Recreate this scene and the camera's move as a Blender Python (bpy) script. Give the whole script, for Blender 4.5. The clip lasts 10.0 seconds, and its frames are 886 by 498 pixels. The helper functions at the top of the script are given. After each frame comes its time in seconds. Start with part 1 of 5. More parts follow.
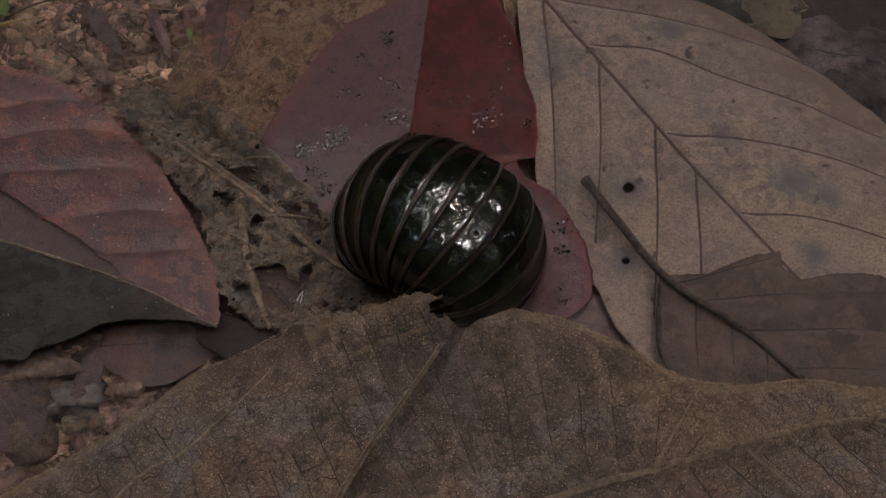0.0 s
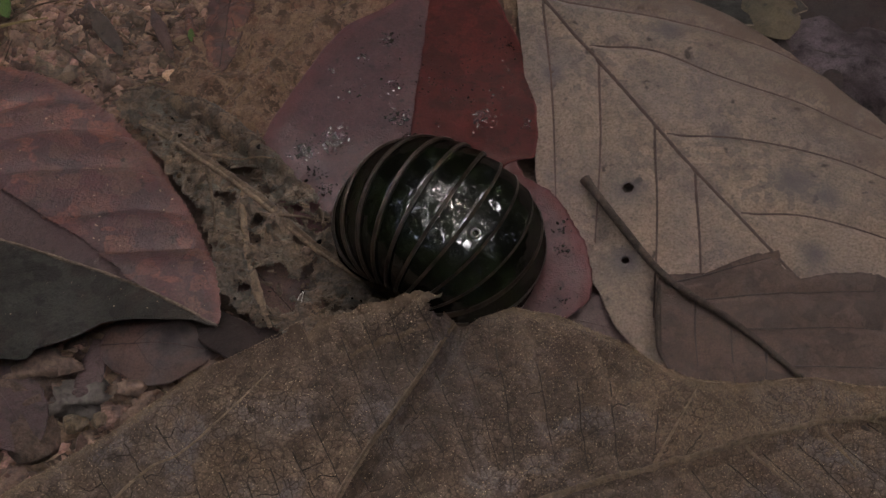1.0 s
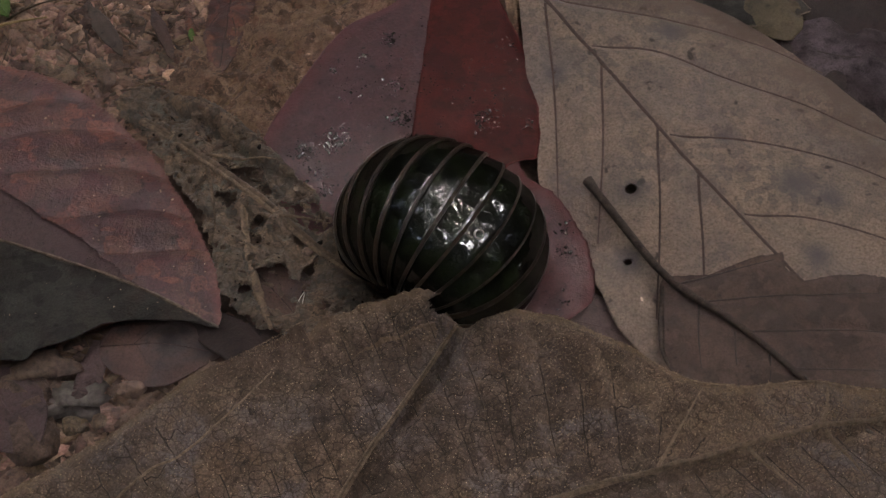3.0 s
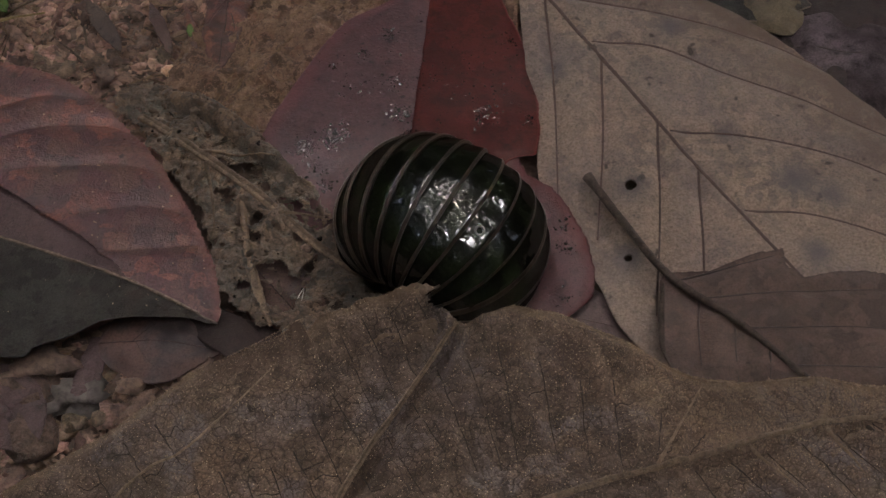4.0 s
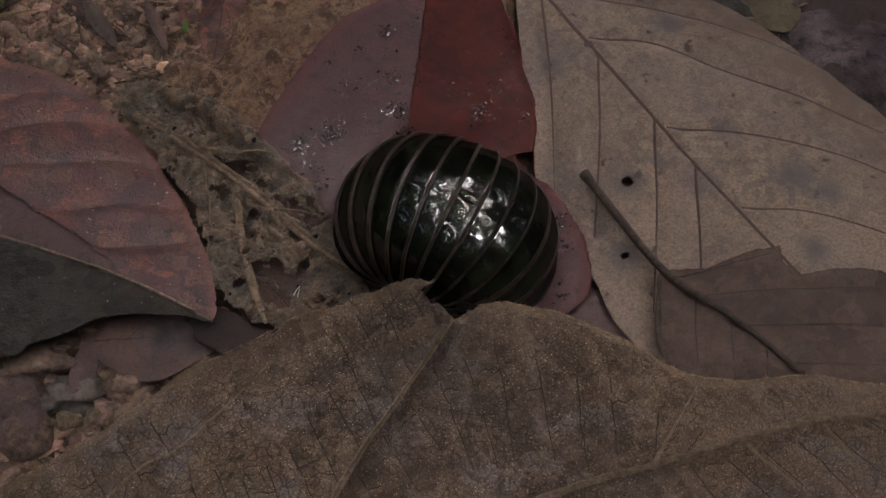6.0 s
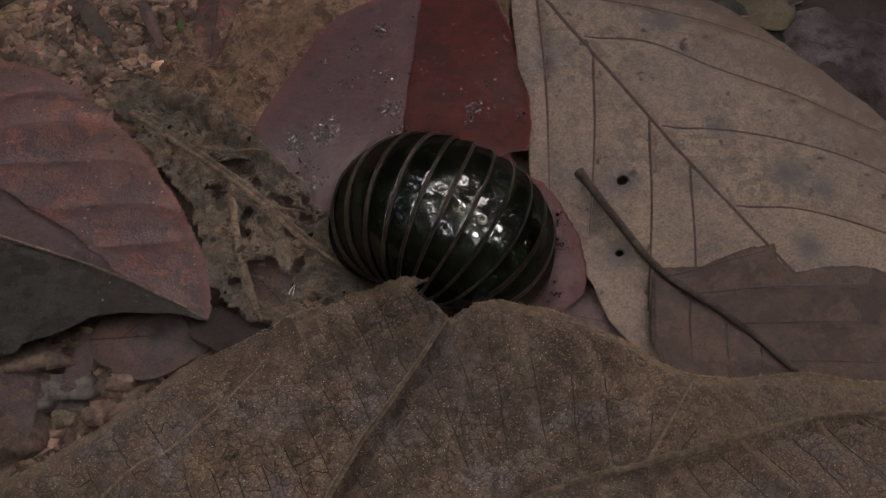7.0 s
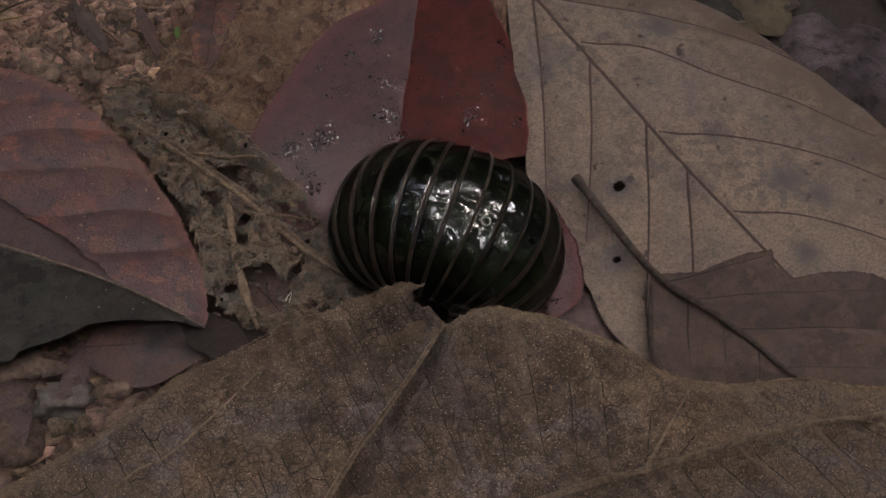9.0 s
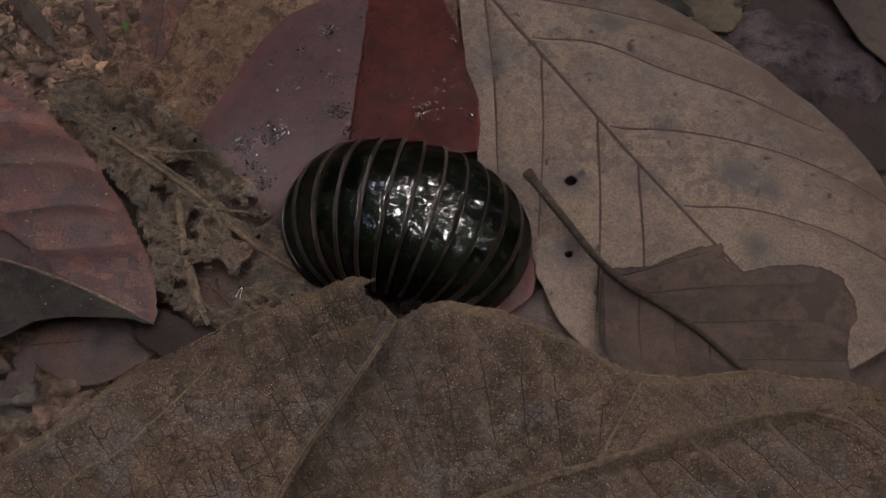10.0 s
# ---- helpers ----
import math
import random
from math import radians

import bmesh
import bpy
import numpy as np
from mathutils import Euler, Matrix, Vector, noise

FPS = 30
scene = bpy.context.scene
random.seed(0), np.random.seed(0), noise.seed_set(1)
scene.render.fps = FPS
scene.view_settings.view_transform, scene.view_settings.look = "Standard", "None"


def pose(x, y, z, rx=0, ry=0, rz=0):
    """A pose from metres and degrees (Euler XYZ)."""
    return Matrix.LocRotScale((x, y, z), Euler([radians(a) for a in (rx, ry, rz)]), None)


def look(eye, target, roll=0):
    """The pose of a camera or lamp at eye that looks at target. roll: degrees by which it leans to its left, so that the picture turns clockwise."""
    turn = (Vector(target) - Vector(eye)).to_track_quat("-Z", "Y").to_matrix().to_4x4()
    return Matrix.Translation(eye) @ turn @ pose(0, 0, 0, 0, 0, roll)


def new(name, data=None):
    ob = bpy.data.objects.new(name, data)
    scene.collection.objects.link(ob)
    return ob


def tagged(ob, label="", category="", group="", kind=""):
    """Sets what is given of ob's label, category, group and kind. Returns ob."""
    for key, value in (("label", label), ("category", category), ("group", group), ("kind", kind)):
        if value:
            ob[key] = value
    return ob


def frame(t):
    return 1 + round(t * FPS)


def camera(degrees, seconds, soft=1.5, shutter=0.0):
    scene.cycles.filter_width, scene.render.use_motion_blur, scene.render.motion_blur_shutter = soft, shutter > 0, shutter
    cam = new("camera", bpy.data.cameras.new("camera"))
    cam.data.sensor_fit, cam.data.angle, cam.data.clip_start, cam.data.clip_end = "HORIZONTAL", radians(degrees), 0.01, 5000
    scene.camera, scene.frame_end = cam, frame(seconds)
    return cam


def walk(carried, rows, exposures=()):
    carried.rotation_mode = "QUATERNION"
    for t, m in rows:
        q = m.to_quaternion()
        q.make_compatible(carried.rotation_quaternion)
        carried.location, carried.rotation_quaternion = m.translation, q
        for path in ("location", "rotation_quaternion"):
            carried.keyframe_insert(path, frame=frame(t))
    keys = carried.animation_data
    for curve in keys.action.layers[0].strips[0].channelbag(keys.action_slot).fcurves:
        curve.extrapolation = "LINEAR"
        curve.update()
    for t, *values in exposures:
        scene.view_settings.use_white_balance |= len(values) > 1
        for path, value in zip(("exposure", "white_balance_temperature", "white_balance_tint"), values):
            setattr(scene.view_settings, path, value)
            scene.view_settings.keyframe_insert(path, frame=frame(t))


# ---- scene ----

MM = 0.001

# ------------------------------------------------------------------ camera
cam = camera(40, 10.0)
walk(cam, [
    (0, look((-0.00000, -0.14913, 0.21298), (-0.00000, 0.00000, 0.00000), -0.000)),
    (0.5, look((0.00051, -0.14980, 0.21301), (0.00044, -0.00070, 0.00002), -0.040)),
    (1, look((0.00053, -0.15028, 0.21341), (-0.00005, -0.00064, 0.00079), -0.200)),
    (1.5, look((0.00061, -0.15078, 0.21379), (-0.00016, -0.00057, 0.00157), -0.282)),
    (2, look((-0.00034, -0.15018, 0.21344), (-0.00096, 0.00062, 0.00164), -0.185)),
    (2.5, look((-0.00051, -0.14992, 0.21254), (-0.00071, 0.00065, 0.00058), 0.016)),
    (4, look((-0.00061, -0.14882, 0.21206), (-0.00034, 0.00004, -0.00111), 0.148)),
    (4.5, look((-0.00079, -0.14890, 0.21196), (-0.00046, -0.00002, -0.00120), 0.129)),
    (5, look((-0.00068, -0.14872, 0.21148), (-0.00027, 0.00024, -0.00162), 0.167)),
    (5.5, look((-0.00084, -0.14835, 0.21140), (0.00006, 0.00016, -0.00202), 0.350)),
    (7, look((0.00031, -0.14872, 0.21147), (0.00149, -0.00041, -0.00207), 0.357)),
    (7.5, look((0.00017, -0.14918, 0.21194), (0.00160, -0.00055, -0.00139), 0.396)),
    (8, look((-0.00025, -0.14917, 0.21195), (0.00123, 0.00024, -0.00083), 0.446)),
    (8.5, look((0.00026, -0.14938, 0.21152), (0.00153, 0.00058, -0.00087), 0.291)),
    (9, look((0.00055, -0.14835, 0.21117), (0.00213, 0.00095, -0.00168), 0.342)),
    (9.5, look((0.00087, -0.14805, 0.21080), (0.00738, 0.00076, -0.00231), 1.789)),
    (10, look((0.00106, -0.14850, 0.21012), (0.01238, 0.00038, -0.00273), 3.223)),
], exposures=[(0, 4.6, 6650, 18), (10, 4.6, 6650, 18)])

# ------------------------------------------------------------------ light
world = bpy.data.worlds.new("sky")
scene.world = world
world.use_nodes = True
wt = world.node_tree
sky = wt.nodes.new("ShaderNodeTexSky")
sky.sky_type = "NISHITA"
sky.sun_disc = False
sky.dust_density = 7.0
sky.sun_elevation = radians(76)
sky.sun_rotation = radians(35)
wt.links.new(sky.outputs["Color"], wt.nodes["Background"].inputs["Color"])
wt.nodes["Background"].inputs["Strength"].default_value = 0.07

sun = new("sun", bpy.data.lights.new("sun", "SUN"))
sun.data.energy = 1.5
sun.data.angle = radians(80)
sun.data.color = (1.0, 0.97, 0.93)
sun.matrix_world = look((1.3, 0.8, 5.5), (0, 0, 0))


# ------------------------------------------------------------------ materials
def shader(name):
    m = bpy.data.materials.new(name)
    m.use_nodes = True
    return m, m.node_tree, m.node_tree.nodes["Principled BSDF"]


def node(nt, kind, **sockets):
    n = nt.nodes.new(kind)
    for key, value in sockets.items():
        n.inputs[key.replace("_", " ")].default_value = value
    return n


def mixed(nt, fac, a, b):
    """Colour mix; fac, a and b are sockets or values."""
    n = nt.nodes.new("ShaderNodeMix")
    n.data_type = "RGBA"
    for sock, value in ((n.inputs[0], fac), (n.inputs[6], a), (n.inputs[7], b)):
        if isinstance(value, bpy.types.NodeSocket):
            nt.links.new(value, sock)
        elif isinstance(value, (int, float)):
            sock.default_value = value
        else:
            sock.default_value = (*value, 1)
    return n.outputs[2]


def ramp(nt, fac, lo, hi, flip=False):
    n = nt.nodes.new("ShaderNodeMapRange")
    n.inputs[1].default_value, n.inputs[2].default_value = lo, hi
    n.inputs[3].default_value, n.inputs[4].default_value = (1, 0) if flip else (0, 1)
    nt.links.new(fac, n.inputs[0])
    return n.outputs[0]


def scaled(nt, fac, k):
    n = nt.nodes.new("ShaderNodeMath")
    n.operation = "MULTIPLY"
    n.inputs[1].default_value = k
    nt.links.new(fac, n.inputs[0])
    return n.outputs[0]


def noise_tex(nt, co, scale, detail=4.0, rough=0.6, twist=0.0):
    n = node(nt, "ShaderNodeTexNoise", Scale=scale, Detail=detail, Roughness=rough, Distortion=twist)
    nt.links.new(co, n.inputs["Vector"])
    return n.outputs["Fac"]


def cells(nt, co, scale, warp=0.0):
    """Distance to the edges of a warped cell net: the fine veins of a leaf."""
    n = node(nt, "ShaderNodeTexVoronoi", Scale=scale)
    n.feature = "DISTANCE_TO_EDGE"
    if warp:
        w = node(nt, "ShaderNodeTexNoise", Scale=scale * 0.7, Detail=2.0)
        nt.links.new(co, w.inputs["Vector"])
        a = nt.nodes.new("ShaderNodeVectorMath")
        a.operation = "MULTIPLY_ADD"
        nt.links.new(w.outputs["Color"], a.inputs[0])
        a.inputs[1].default_value = (warp / scale,) * 3
        nt.links.new(co, a.inputs[2])
        co = a.outputs[0]
    nt.links.new(co, n.inputs["Vector"])
    return n.outputs["Distance"]


def bump(nt, height, strength, distance, normal=None):
    n = node(nt, "ShaderNodeBump", Strength=strength, Distance=distance)
    nt.links.new(height, n.inputs["Height"])
    if normal:
        nt.links.new(normal, n.inputs["Normal"])
    return n.outputs["Normal"]


def leaf_mat(name, base, dark, light, patch=60, net=350, net_col=None, net_amt=0.35, rough=0.6, spots=0.3,
             wet=0.0, grain=2500, relief=0.5, tint=None, grit=0.55, speck=0.0, turn=0.0, mosaic=None, mosaic_scale=240, rim=None, thin=0.09, stain_shade=None, mosaic_amt=0.75, blocky=False):
    m, nt, p = shader(name)
    tc = nt.nodes.new("ShaderNodeTexCoord")
    mp = node(nt, "ShaderNodeMapping", Location=(random.uniform(-1, 1), random.uniform(-1, 1), 0), Rotation=(0, 0, radians(turn)))
    nt.links.new(tc.outputs["Object"], mp.inputs["Vector"])
    co = mp.outputs["Vector"]
    big = noise_tex(nt, co, patch, 5, 0.62, 0.4)
    mid = noise_tex(nt, co, patch * 4.5, 4, 0.65)
    fine = noise_tex(nt, co, grain, 3, 0.7)
    col = mixed(nt, ramp(nt, big, 0.35, 0.68), base, light)
    col = mixed(nt, scaled(nt, ramp(nt, mid, 0.5, 0.72), 0.8), col, dark)
    if tint:
        other = noise_tex(nt, co, patch * 1.7, 3, 0.5, 0.8)
        col = mixed(nt, scaled(nt, ramp(nt, other, 0.5, 0.66), 0.75), col, tint)
    if mosaic:
        mv = node(nt, "ShaderNodeTexVoronoi", Scale=mosaic_scale, Randomness=0.9)
        mv.feature, mv.distance = "SMOOTH_F1", "CHEBYCHEV" if blocky else "EUCLIDEAN"
        mv.inputs["Smoothness"].default_value = 0.28 if blocky else 0.4
        wn = node(nt, "ShaderNodeTexNoise", Scale=mosaic_scale * 1.6, Detail=3.0)
        nt.links.new(co, wn.inputs["Vector"])
        wa = nt.nodes.new("ShaderNodeVectorMath")
        wa.operation = "MULTIPLY_ADD"
        nt.links.new(wn.outputs["Color"], wa.inputs[0])
        wa.inputs[1].default_value = ((0.45 if blocky else 0.9) / mosaic_scale,) * 3
        nt.links.new(co, wa.inputs[2])
        nt.links.new(wa.outputs[0], mv.inputs["Vector"])
        sep = node(nt, "ShaderNodeSeparateColor")
        nt.links.new(mv.outputs["Color"], sep.inputs[0])
        where = noise_tex(nt, co, patch * 0.8, 3, 0.55)
        for k, colour in enumerate(mosaic):
            gate = nt.nodes.new("ShaderNodeMath")
            gate.operation = "MULTIPLY"
            nt.links.new(ramp(nt, sep.outputs[k], 0.5 if blocky else 0.45, 0.72), gate.inputs[0])
            nt.links.new(ramp(nt, where, (0.3 if blocky else 0.42) + 0.06 * k, 0.5 if blocky and not k else 0.62, bool(k)), gate.inputs[1])
            col = mixed(nt, scaled(nt, gate.outputs[0], mosaic_amt), col, colour)
    net_d = cells(nt, co, net, 0.8)
    line = ramp(nt, net_d, 0.0, thin, True)
    small_d = cells(nt, co, net * 3.1, 0.5)
    line_s = ramp(nt, small_d, 0.0, 0.12, True)
    seen = ramp(nt, noise_tex(nt, co, patch * 3.0, 3, 0.6), 0.22, 0.58)
    for fac, amount in ((line, net_amt), (line_s, net_amt * 0.5)):
        gate = nt.nodes.new("ShaderNodeMath")
        gate.operation = "MULTIPLY"
        nt.links.new(fac, gate.inputs[0])
        nt.links.new(seen, gate.inputs[1])
        col = mixed(nt, scaled(nt, gate.outputs[0], amount), col, net_col or dark)
    if spots:
        sp = noise_tex(nt, co, patch * 9, 2, 0.5)
        col = mixed(nt, scaled(nt, ramp(nt, sp, 0.68, 0.74), spots), col, tuple(0.25 * c for c in dark))
    col = mixed(nt, scaled(nt, ramp(nt, fine, 0.42, 0.7), grit), col, tuple(0.4 * c for c in base))
    if rim:
        # another colour mixed in towards the margin; "edge" is the way to the margin in mm
        edge = nt.nodes.new("ShaderNodeAttribute")
        edge.attribute_name = "edge"
        gate = nt.nodes.new("ShaderNodeMath")
        gate.operation = "MULTIPLY"
        nt.links.new(ramp(nt, edge.outputs["Fac"], 0.15 * rim[1], rim[1], True), gate.inputs[0])
        nt.links.new(ramp(nt, mid, 0.25, 0.55), gate.inputs[1])
        col = mixed(nt, scaled(nt, gate.outputs[0], rim[2]), col, rim[0])
    if stain_shade:
        # per-point grey spots: insect-hole rings, mould, and the large leaf's dirt and painted shade
        ring = nt.nodes.new("ShaderNodeAttribute")
        ring.attribute_name = "stain_shade"
        gate = nt.nodes.new("ShaderNodeMath")
        gate.operation = "MULTIPLY"
        nt.links.new(ring.outputs["Fac"], gate.inputs[0])
        nt.links.new(ramp(nt, mid, 0.1, 0.4), gate.inputs[1])
        col = mixed(nt, scaled(nt, gate.outputs[0], 0.9), col, stain_shade)
    if speck:
        sv = node(nt, "ShaderNodeTexVoronoi", Scale=2700.0)
        nt.links.new(co, sv.inputs["Vector"])
        pick = node(nt, "ShaderNodeSeparateColor")
        nt.links.new(sv.outputs["Color"], pick.inputs[0])
        dot = nt.nodes.new("ShaderNodeMath")
        dot.operation = "MULTIPLY"
        nt.links.new(ramp(nt, sv.outputs["Distance"], 0.18, 0.34, True), dot.inputs[0])
        nt.links.new(ramp(nt, pick.outputs[0], 0.8, 0.98), dot.inputs[1])
        col = mixed(nt, scaled(nt, dot.outputs[0], speck), col, (0.75, 0.58, 0.38))
    nt.links.new(col, p.inputs["Base Color"])
    p.inputs["Specular IOR Level"].default_value = 0.35 + 0.15 * bool(wet)
    rr = nt.nodes.new("ShaderNodeMapRange")
    nt.links.new(big, rr.inputs[0])
    rr.inputs[1].default_value, rr.inputs[2].default_value = 0.3, 0.7
    rr.inputs[3].default_value, rr.inputs[4].default_value = rough - 0.1, min(1.0, rough + 0.12)
    nt.links.new(rr.outputs[0], p.inputs["Roughness"])
    n = bump(nt, mid, 0.35 * relief, 0.0006)
    n = bump(nt, ramp(nt, net_d, 0.0, 0.35), 0.2 * relief, 0.0004, n)
    n = bump(nt, line, 0.22 * relief, 0.0002, n)
    n = bump(nt, line_s, 0.25 * relief, 0.00012, n)
    n = bump(nt, fine, 0.5 * relief, 0.0002, n)
    nt.links.new(n, p.inputs["Normal"])
    if wet:
        p.inputs["Coat Weight"].default_value = wet
        p.inputs["Coat Roughness"].default_value = 0.12
        wn = noise_tex(nt, co, patch * 6, 3, 0.55)
        nt.links.new(bump(nt, wn, 0.25, 0.0012), p.inputs["Coat Normal"])
    return m


def plain_mat(name, base, dark, scale=400, rough=0.65, relief=0.5, wet=0.0, scale2=None, vary=(0.75, 1.3), hue=0.0):
    m, nt, p = shader(name)
    tc = nt.nodes.new("ShaderNodeTexCoord")
    co = tc.outputs["Object"]
    a = noise_tex(nt, co, scale, 5, 0.65, 0.3)
    b = noise_tex(nt, co, scale2 or scale * 5, 3, 0.6)
    col = mixed(nt, ramp(nt, a, 0.35, 0.65), base, dark)
    col = mixed(nt, scaled(nt, ramp(nt, b, 0.45, 0.75), 0.6), col, tuple(0.45 * c for c in dark))
    info = nt.nodes.new("ShaderNodeObjectInfo")
    geo = nt.nodes.new("ShaderNodeNewGeometry")
    add = nt.nodes.new("ShaderNodeMath")
    nt.links.new(info.outputs["Random"], add.inputs[0])
    nt.links.new(geo.outputs["Random Per Island"], add.inputs[1])
    wrap = nt.nodes.new("ShaderNodeMath")
    wrap.operation = "FRACT"
    nt.links.new(add.outputs[0], wrap.inputs[0])
    hsv = node(nt, "ShaderNodeHueSaturation")
    nt.links.new(col, hsv.inputs["Color"])
    val = nt.nodes.new("ShaderNodeMapRange")
    nt.links.new(wrap.outputs[0], val.inputs[0])
    val.inputs[3].default_value, val.inputs[4].default_value = vary
    nt.links.new(val.outputs[0], hsv.inputs["Value"])
    if hue:
        shift, turned = nt.nodes.new("ShaderNodeMapRange"), nt.nodes.new("ShaderNodeMath")
        turned.operation = "PINGPONG"
        turned.inputs[1].default_value = 0.37
        nt.links.new(wrap.outputs[0], turned.inputs[0])
        nt.links.new(turned.outputs[0], shift.inputs[0])
        shift.inputs[2].default_value = 0.37
        shift.inputs[3].default_value, shift.inputs[4].default_value = 0.5 - hue, 0.5 + hue
        nt.links.new(shift.outputs[0], hsv.inputs["Hue"])
    nt.links.new(hsv.outputs[0], p.inputs["Base Color"])
    p.inputs["Roughness"].default_value = rough
    p.inputs["Specular IOR Level"].default_value = 0.4
    n = bump(nt, a, relief, 0.0008)
    n = bump(nt, b, relief, 0.0002, n)
    nt.links.new(n, p.inputs["Normal"])
    p.inputs["Coat Weight"].default_value = wet
    p.inputs["Coat Roughness"].default_value = 0.15
    return m


def gloss_over(nt, p, share, rough, normal=None):
    """A polish that mirrors the same share of light at every angle."""
    g = nt.nodes.new("ShaderNodeBsdfGlossy")
    g.inputs["Color"].default_value = (0.95, 0.98, 1.0, 1)
    if isinstance(rough, float):
        g.inputs["Roughness"].default_value = rough
    else:
        nt.links.new(rough, g.inputs["Roughness"])
    if normal:
        nt.links.new(normal, g.inputs["Normal"])
    mix = nt.nodes.new("ShaderNodeMixShader")
    mix.inputs[0].default_value = share
    nt.links.new(p.outputs[0], mix.inputs[1])
    nt.links.new(g.outputs[0], mix.inputs[2])
    nt.links.new(mix.outputs[0], nt.nodes["Material Output"].inputs["Surface"])
    return mix


def shell_mat():
    """Polished black-green chitin with fine pits and olive mottling, partly a green reflection painted in."""
    m, nt, p = shader("polished_chitin")
    co = nt.nodes.new("ShaderNodeTexCoord").outputs["Object"]
    a = noise_tex(nt, co, 260, 5, 0.7, 0.6)
    b = noise_tex(nt, co, 900, 3, 0.6)
    c = noise_tex(nt, co, 140, 2, 0.5)
    col = mixed(nt, ramp(nt, a, 0.5, 0.62), (0.003, 0.003, 0.0025), (0.013, 0.019, 0.008))
    col = mixed(nt, scaled(nt, ramp(nt, b, 0.55, 0.8), 0.6), col, (0.022, 0.02, 0.011))
    nt.links.new(col, p.inputs["Base Color"])
    rr = nt.nodes.new("ShaderNodeMapRange")
    nt.links.new(a, rr.inputs[0])
    rr.inputs[1].default_value, rr.inputs[2].default_value = 0.35, 0.7
    rr.inputs[3].default_value, rr.inputs[4].default_value = 0.12, 0.28
    p.inputs["Roughness"].default_value = 0.4
    p.inputs["Specular IOR Level"].default_value = 0.0
    dent = noise_tex(nt, co, 310, 1.5, 0.45, 0.2)
    pit = node(nt, "ShaderNodeTexVoronoi", Scale=1500.0)
    nt.links.new(co, pit.inputs["Vector"])
    n = bump(nt, c, 0.3, 0.0012)
    n = bump(nt, dent, 0.24, 0.0009, n)
    n = bump(nt, ramp(nt, pit.outputs["Distance"], 0.0, 0.3), 0.08, 0.00025, n)
    n = bump(nt, b, 0.08, 0.0002, n)
    nt.links.new(n, p.inputs["Normal"])
    p = gloss_over(nt, p, 0.032, rr.outputs[0], n)
    gloss_over(nt, p, 0.045, 0.03, n)
    return m


FUZZY = leaf_mat("dry_fuzzy_leaf", (0.165, 0.123, 0.096), (0.038, 0.028, 0.023), (0.265, 0.19, 0.13), patch=34, net=560,
                 net_col=(0.03, 0.022, 0.017), net_amt=0.9, rough=0.85, spots=0.5, grain=1900, grit=0.85, relief=2.8, tint=(0.21, 0.188, 0.192), speck=0.85, stain_shade=(0.07, 0.047, 0.036), mosaic=((0.24, 0.165, 0.105), (0.07, 0.053, 0.043)), mosaic_scale=400, mosaic_amt=0.6, rim=((0.235, 0.165, 0.10), 3.5, 0.5), thin=0.075)
CRACK = plain_mat("dark_cross_vein", (0.05, 0.037, 0.028), (0.03, 0.022, 0.017), 700, 0.8)
FUZZ = plain_mat("golden_leaf_hair", (0.42, 0.30, 0.19), (0.1, 0.072, 0.048), 900, 0.4)
FUZZ_VEIN = plain_mat("fuzzy_vein", (0.31, 0.23, 0.16), (0.14, 0.104, 0.073), 900, 0.85, 1.6)
# browner and darker over a 19 mm band inside the outer margin
GREYTAN = leaf_mat("grey_tan_leaf", (0.232, 0.184, 0.152), (0.12, 0.095, 0.082), (0.325, 0.245, 0.18), patch=30, net=420,
                   net_col=(0.16, 0.12, 0.09), net_amt=0.35, rough=0.65, spots=0.9, grain=1700, grit=0.8, tint=(0.165, 0.138, 0.13), relief=1.5, mosaic=((0.29, 0.222, 0.17), (0.14, 0.115, 0.104)), mosaic_scale=620, mosaic_amt=0.7, rim=((0.125, 0.09, 0.068), 19.0, 0.9), stain_shade=(0.085, 0.08, 0.082))
GREYTAN_VEIN = plain_mat("tan_leaf_vein", (0.085, 0.052, 0.042), (0.052, 0.032, 0.026), 700, 0.55)
BROWN = leaf_mat("dull_brown_leaf", (0.102, 0.069, 0.054), (0.046, 0.033, 0.029), (0.14, 0.096, 0.078), patch=70, net=420,
                 net_amt=0.3, rough=0.7, spots=0.35, relief=1.2, tint=(0.088, 0.07, 0.064), mosaic=((0.13, 0.088, 0.068), (0.06, 0.042, 0.036)), mosaic_scale=300, rim=((0.045, 0.03, 0.026), 0.9, 0.8))
BROWN_VEIN = plain_mat("dark_leaf_vein", (0.045, 0.03, 0.025), (0.03, 0.02, 0.018), 700, 0.55)
STALK = plain_mat("leaf_stalk", (0.07, 0.052, 0.041), (0.034, 0.026, 0.021), 600, 0.8, 1.0)
# the sky's sheen on this half is painted in as a paler red
RED_SHEEN = leaf_mat("wet_red_leaf_sheen", (0.072, 0.027, 0.03), (0.034, 0.013, 0.015), (0.098, 0.047, 0.051), patch=55, net=300,
                    net_amt=0.1, rough=0.55, spots=0.9, grain=1700, grit=0.7, wet=0.1, relief=0.9, tint=(0.06, 0.032, 0.038), mosaic=((0.095, 0.032, 0.032), (0.05, 0.025, 0.03)), mosaic_scale=260, mosaic_amt=0.4, rim=((0.13, 0.038, 0.04), 5.0, 0.6))
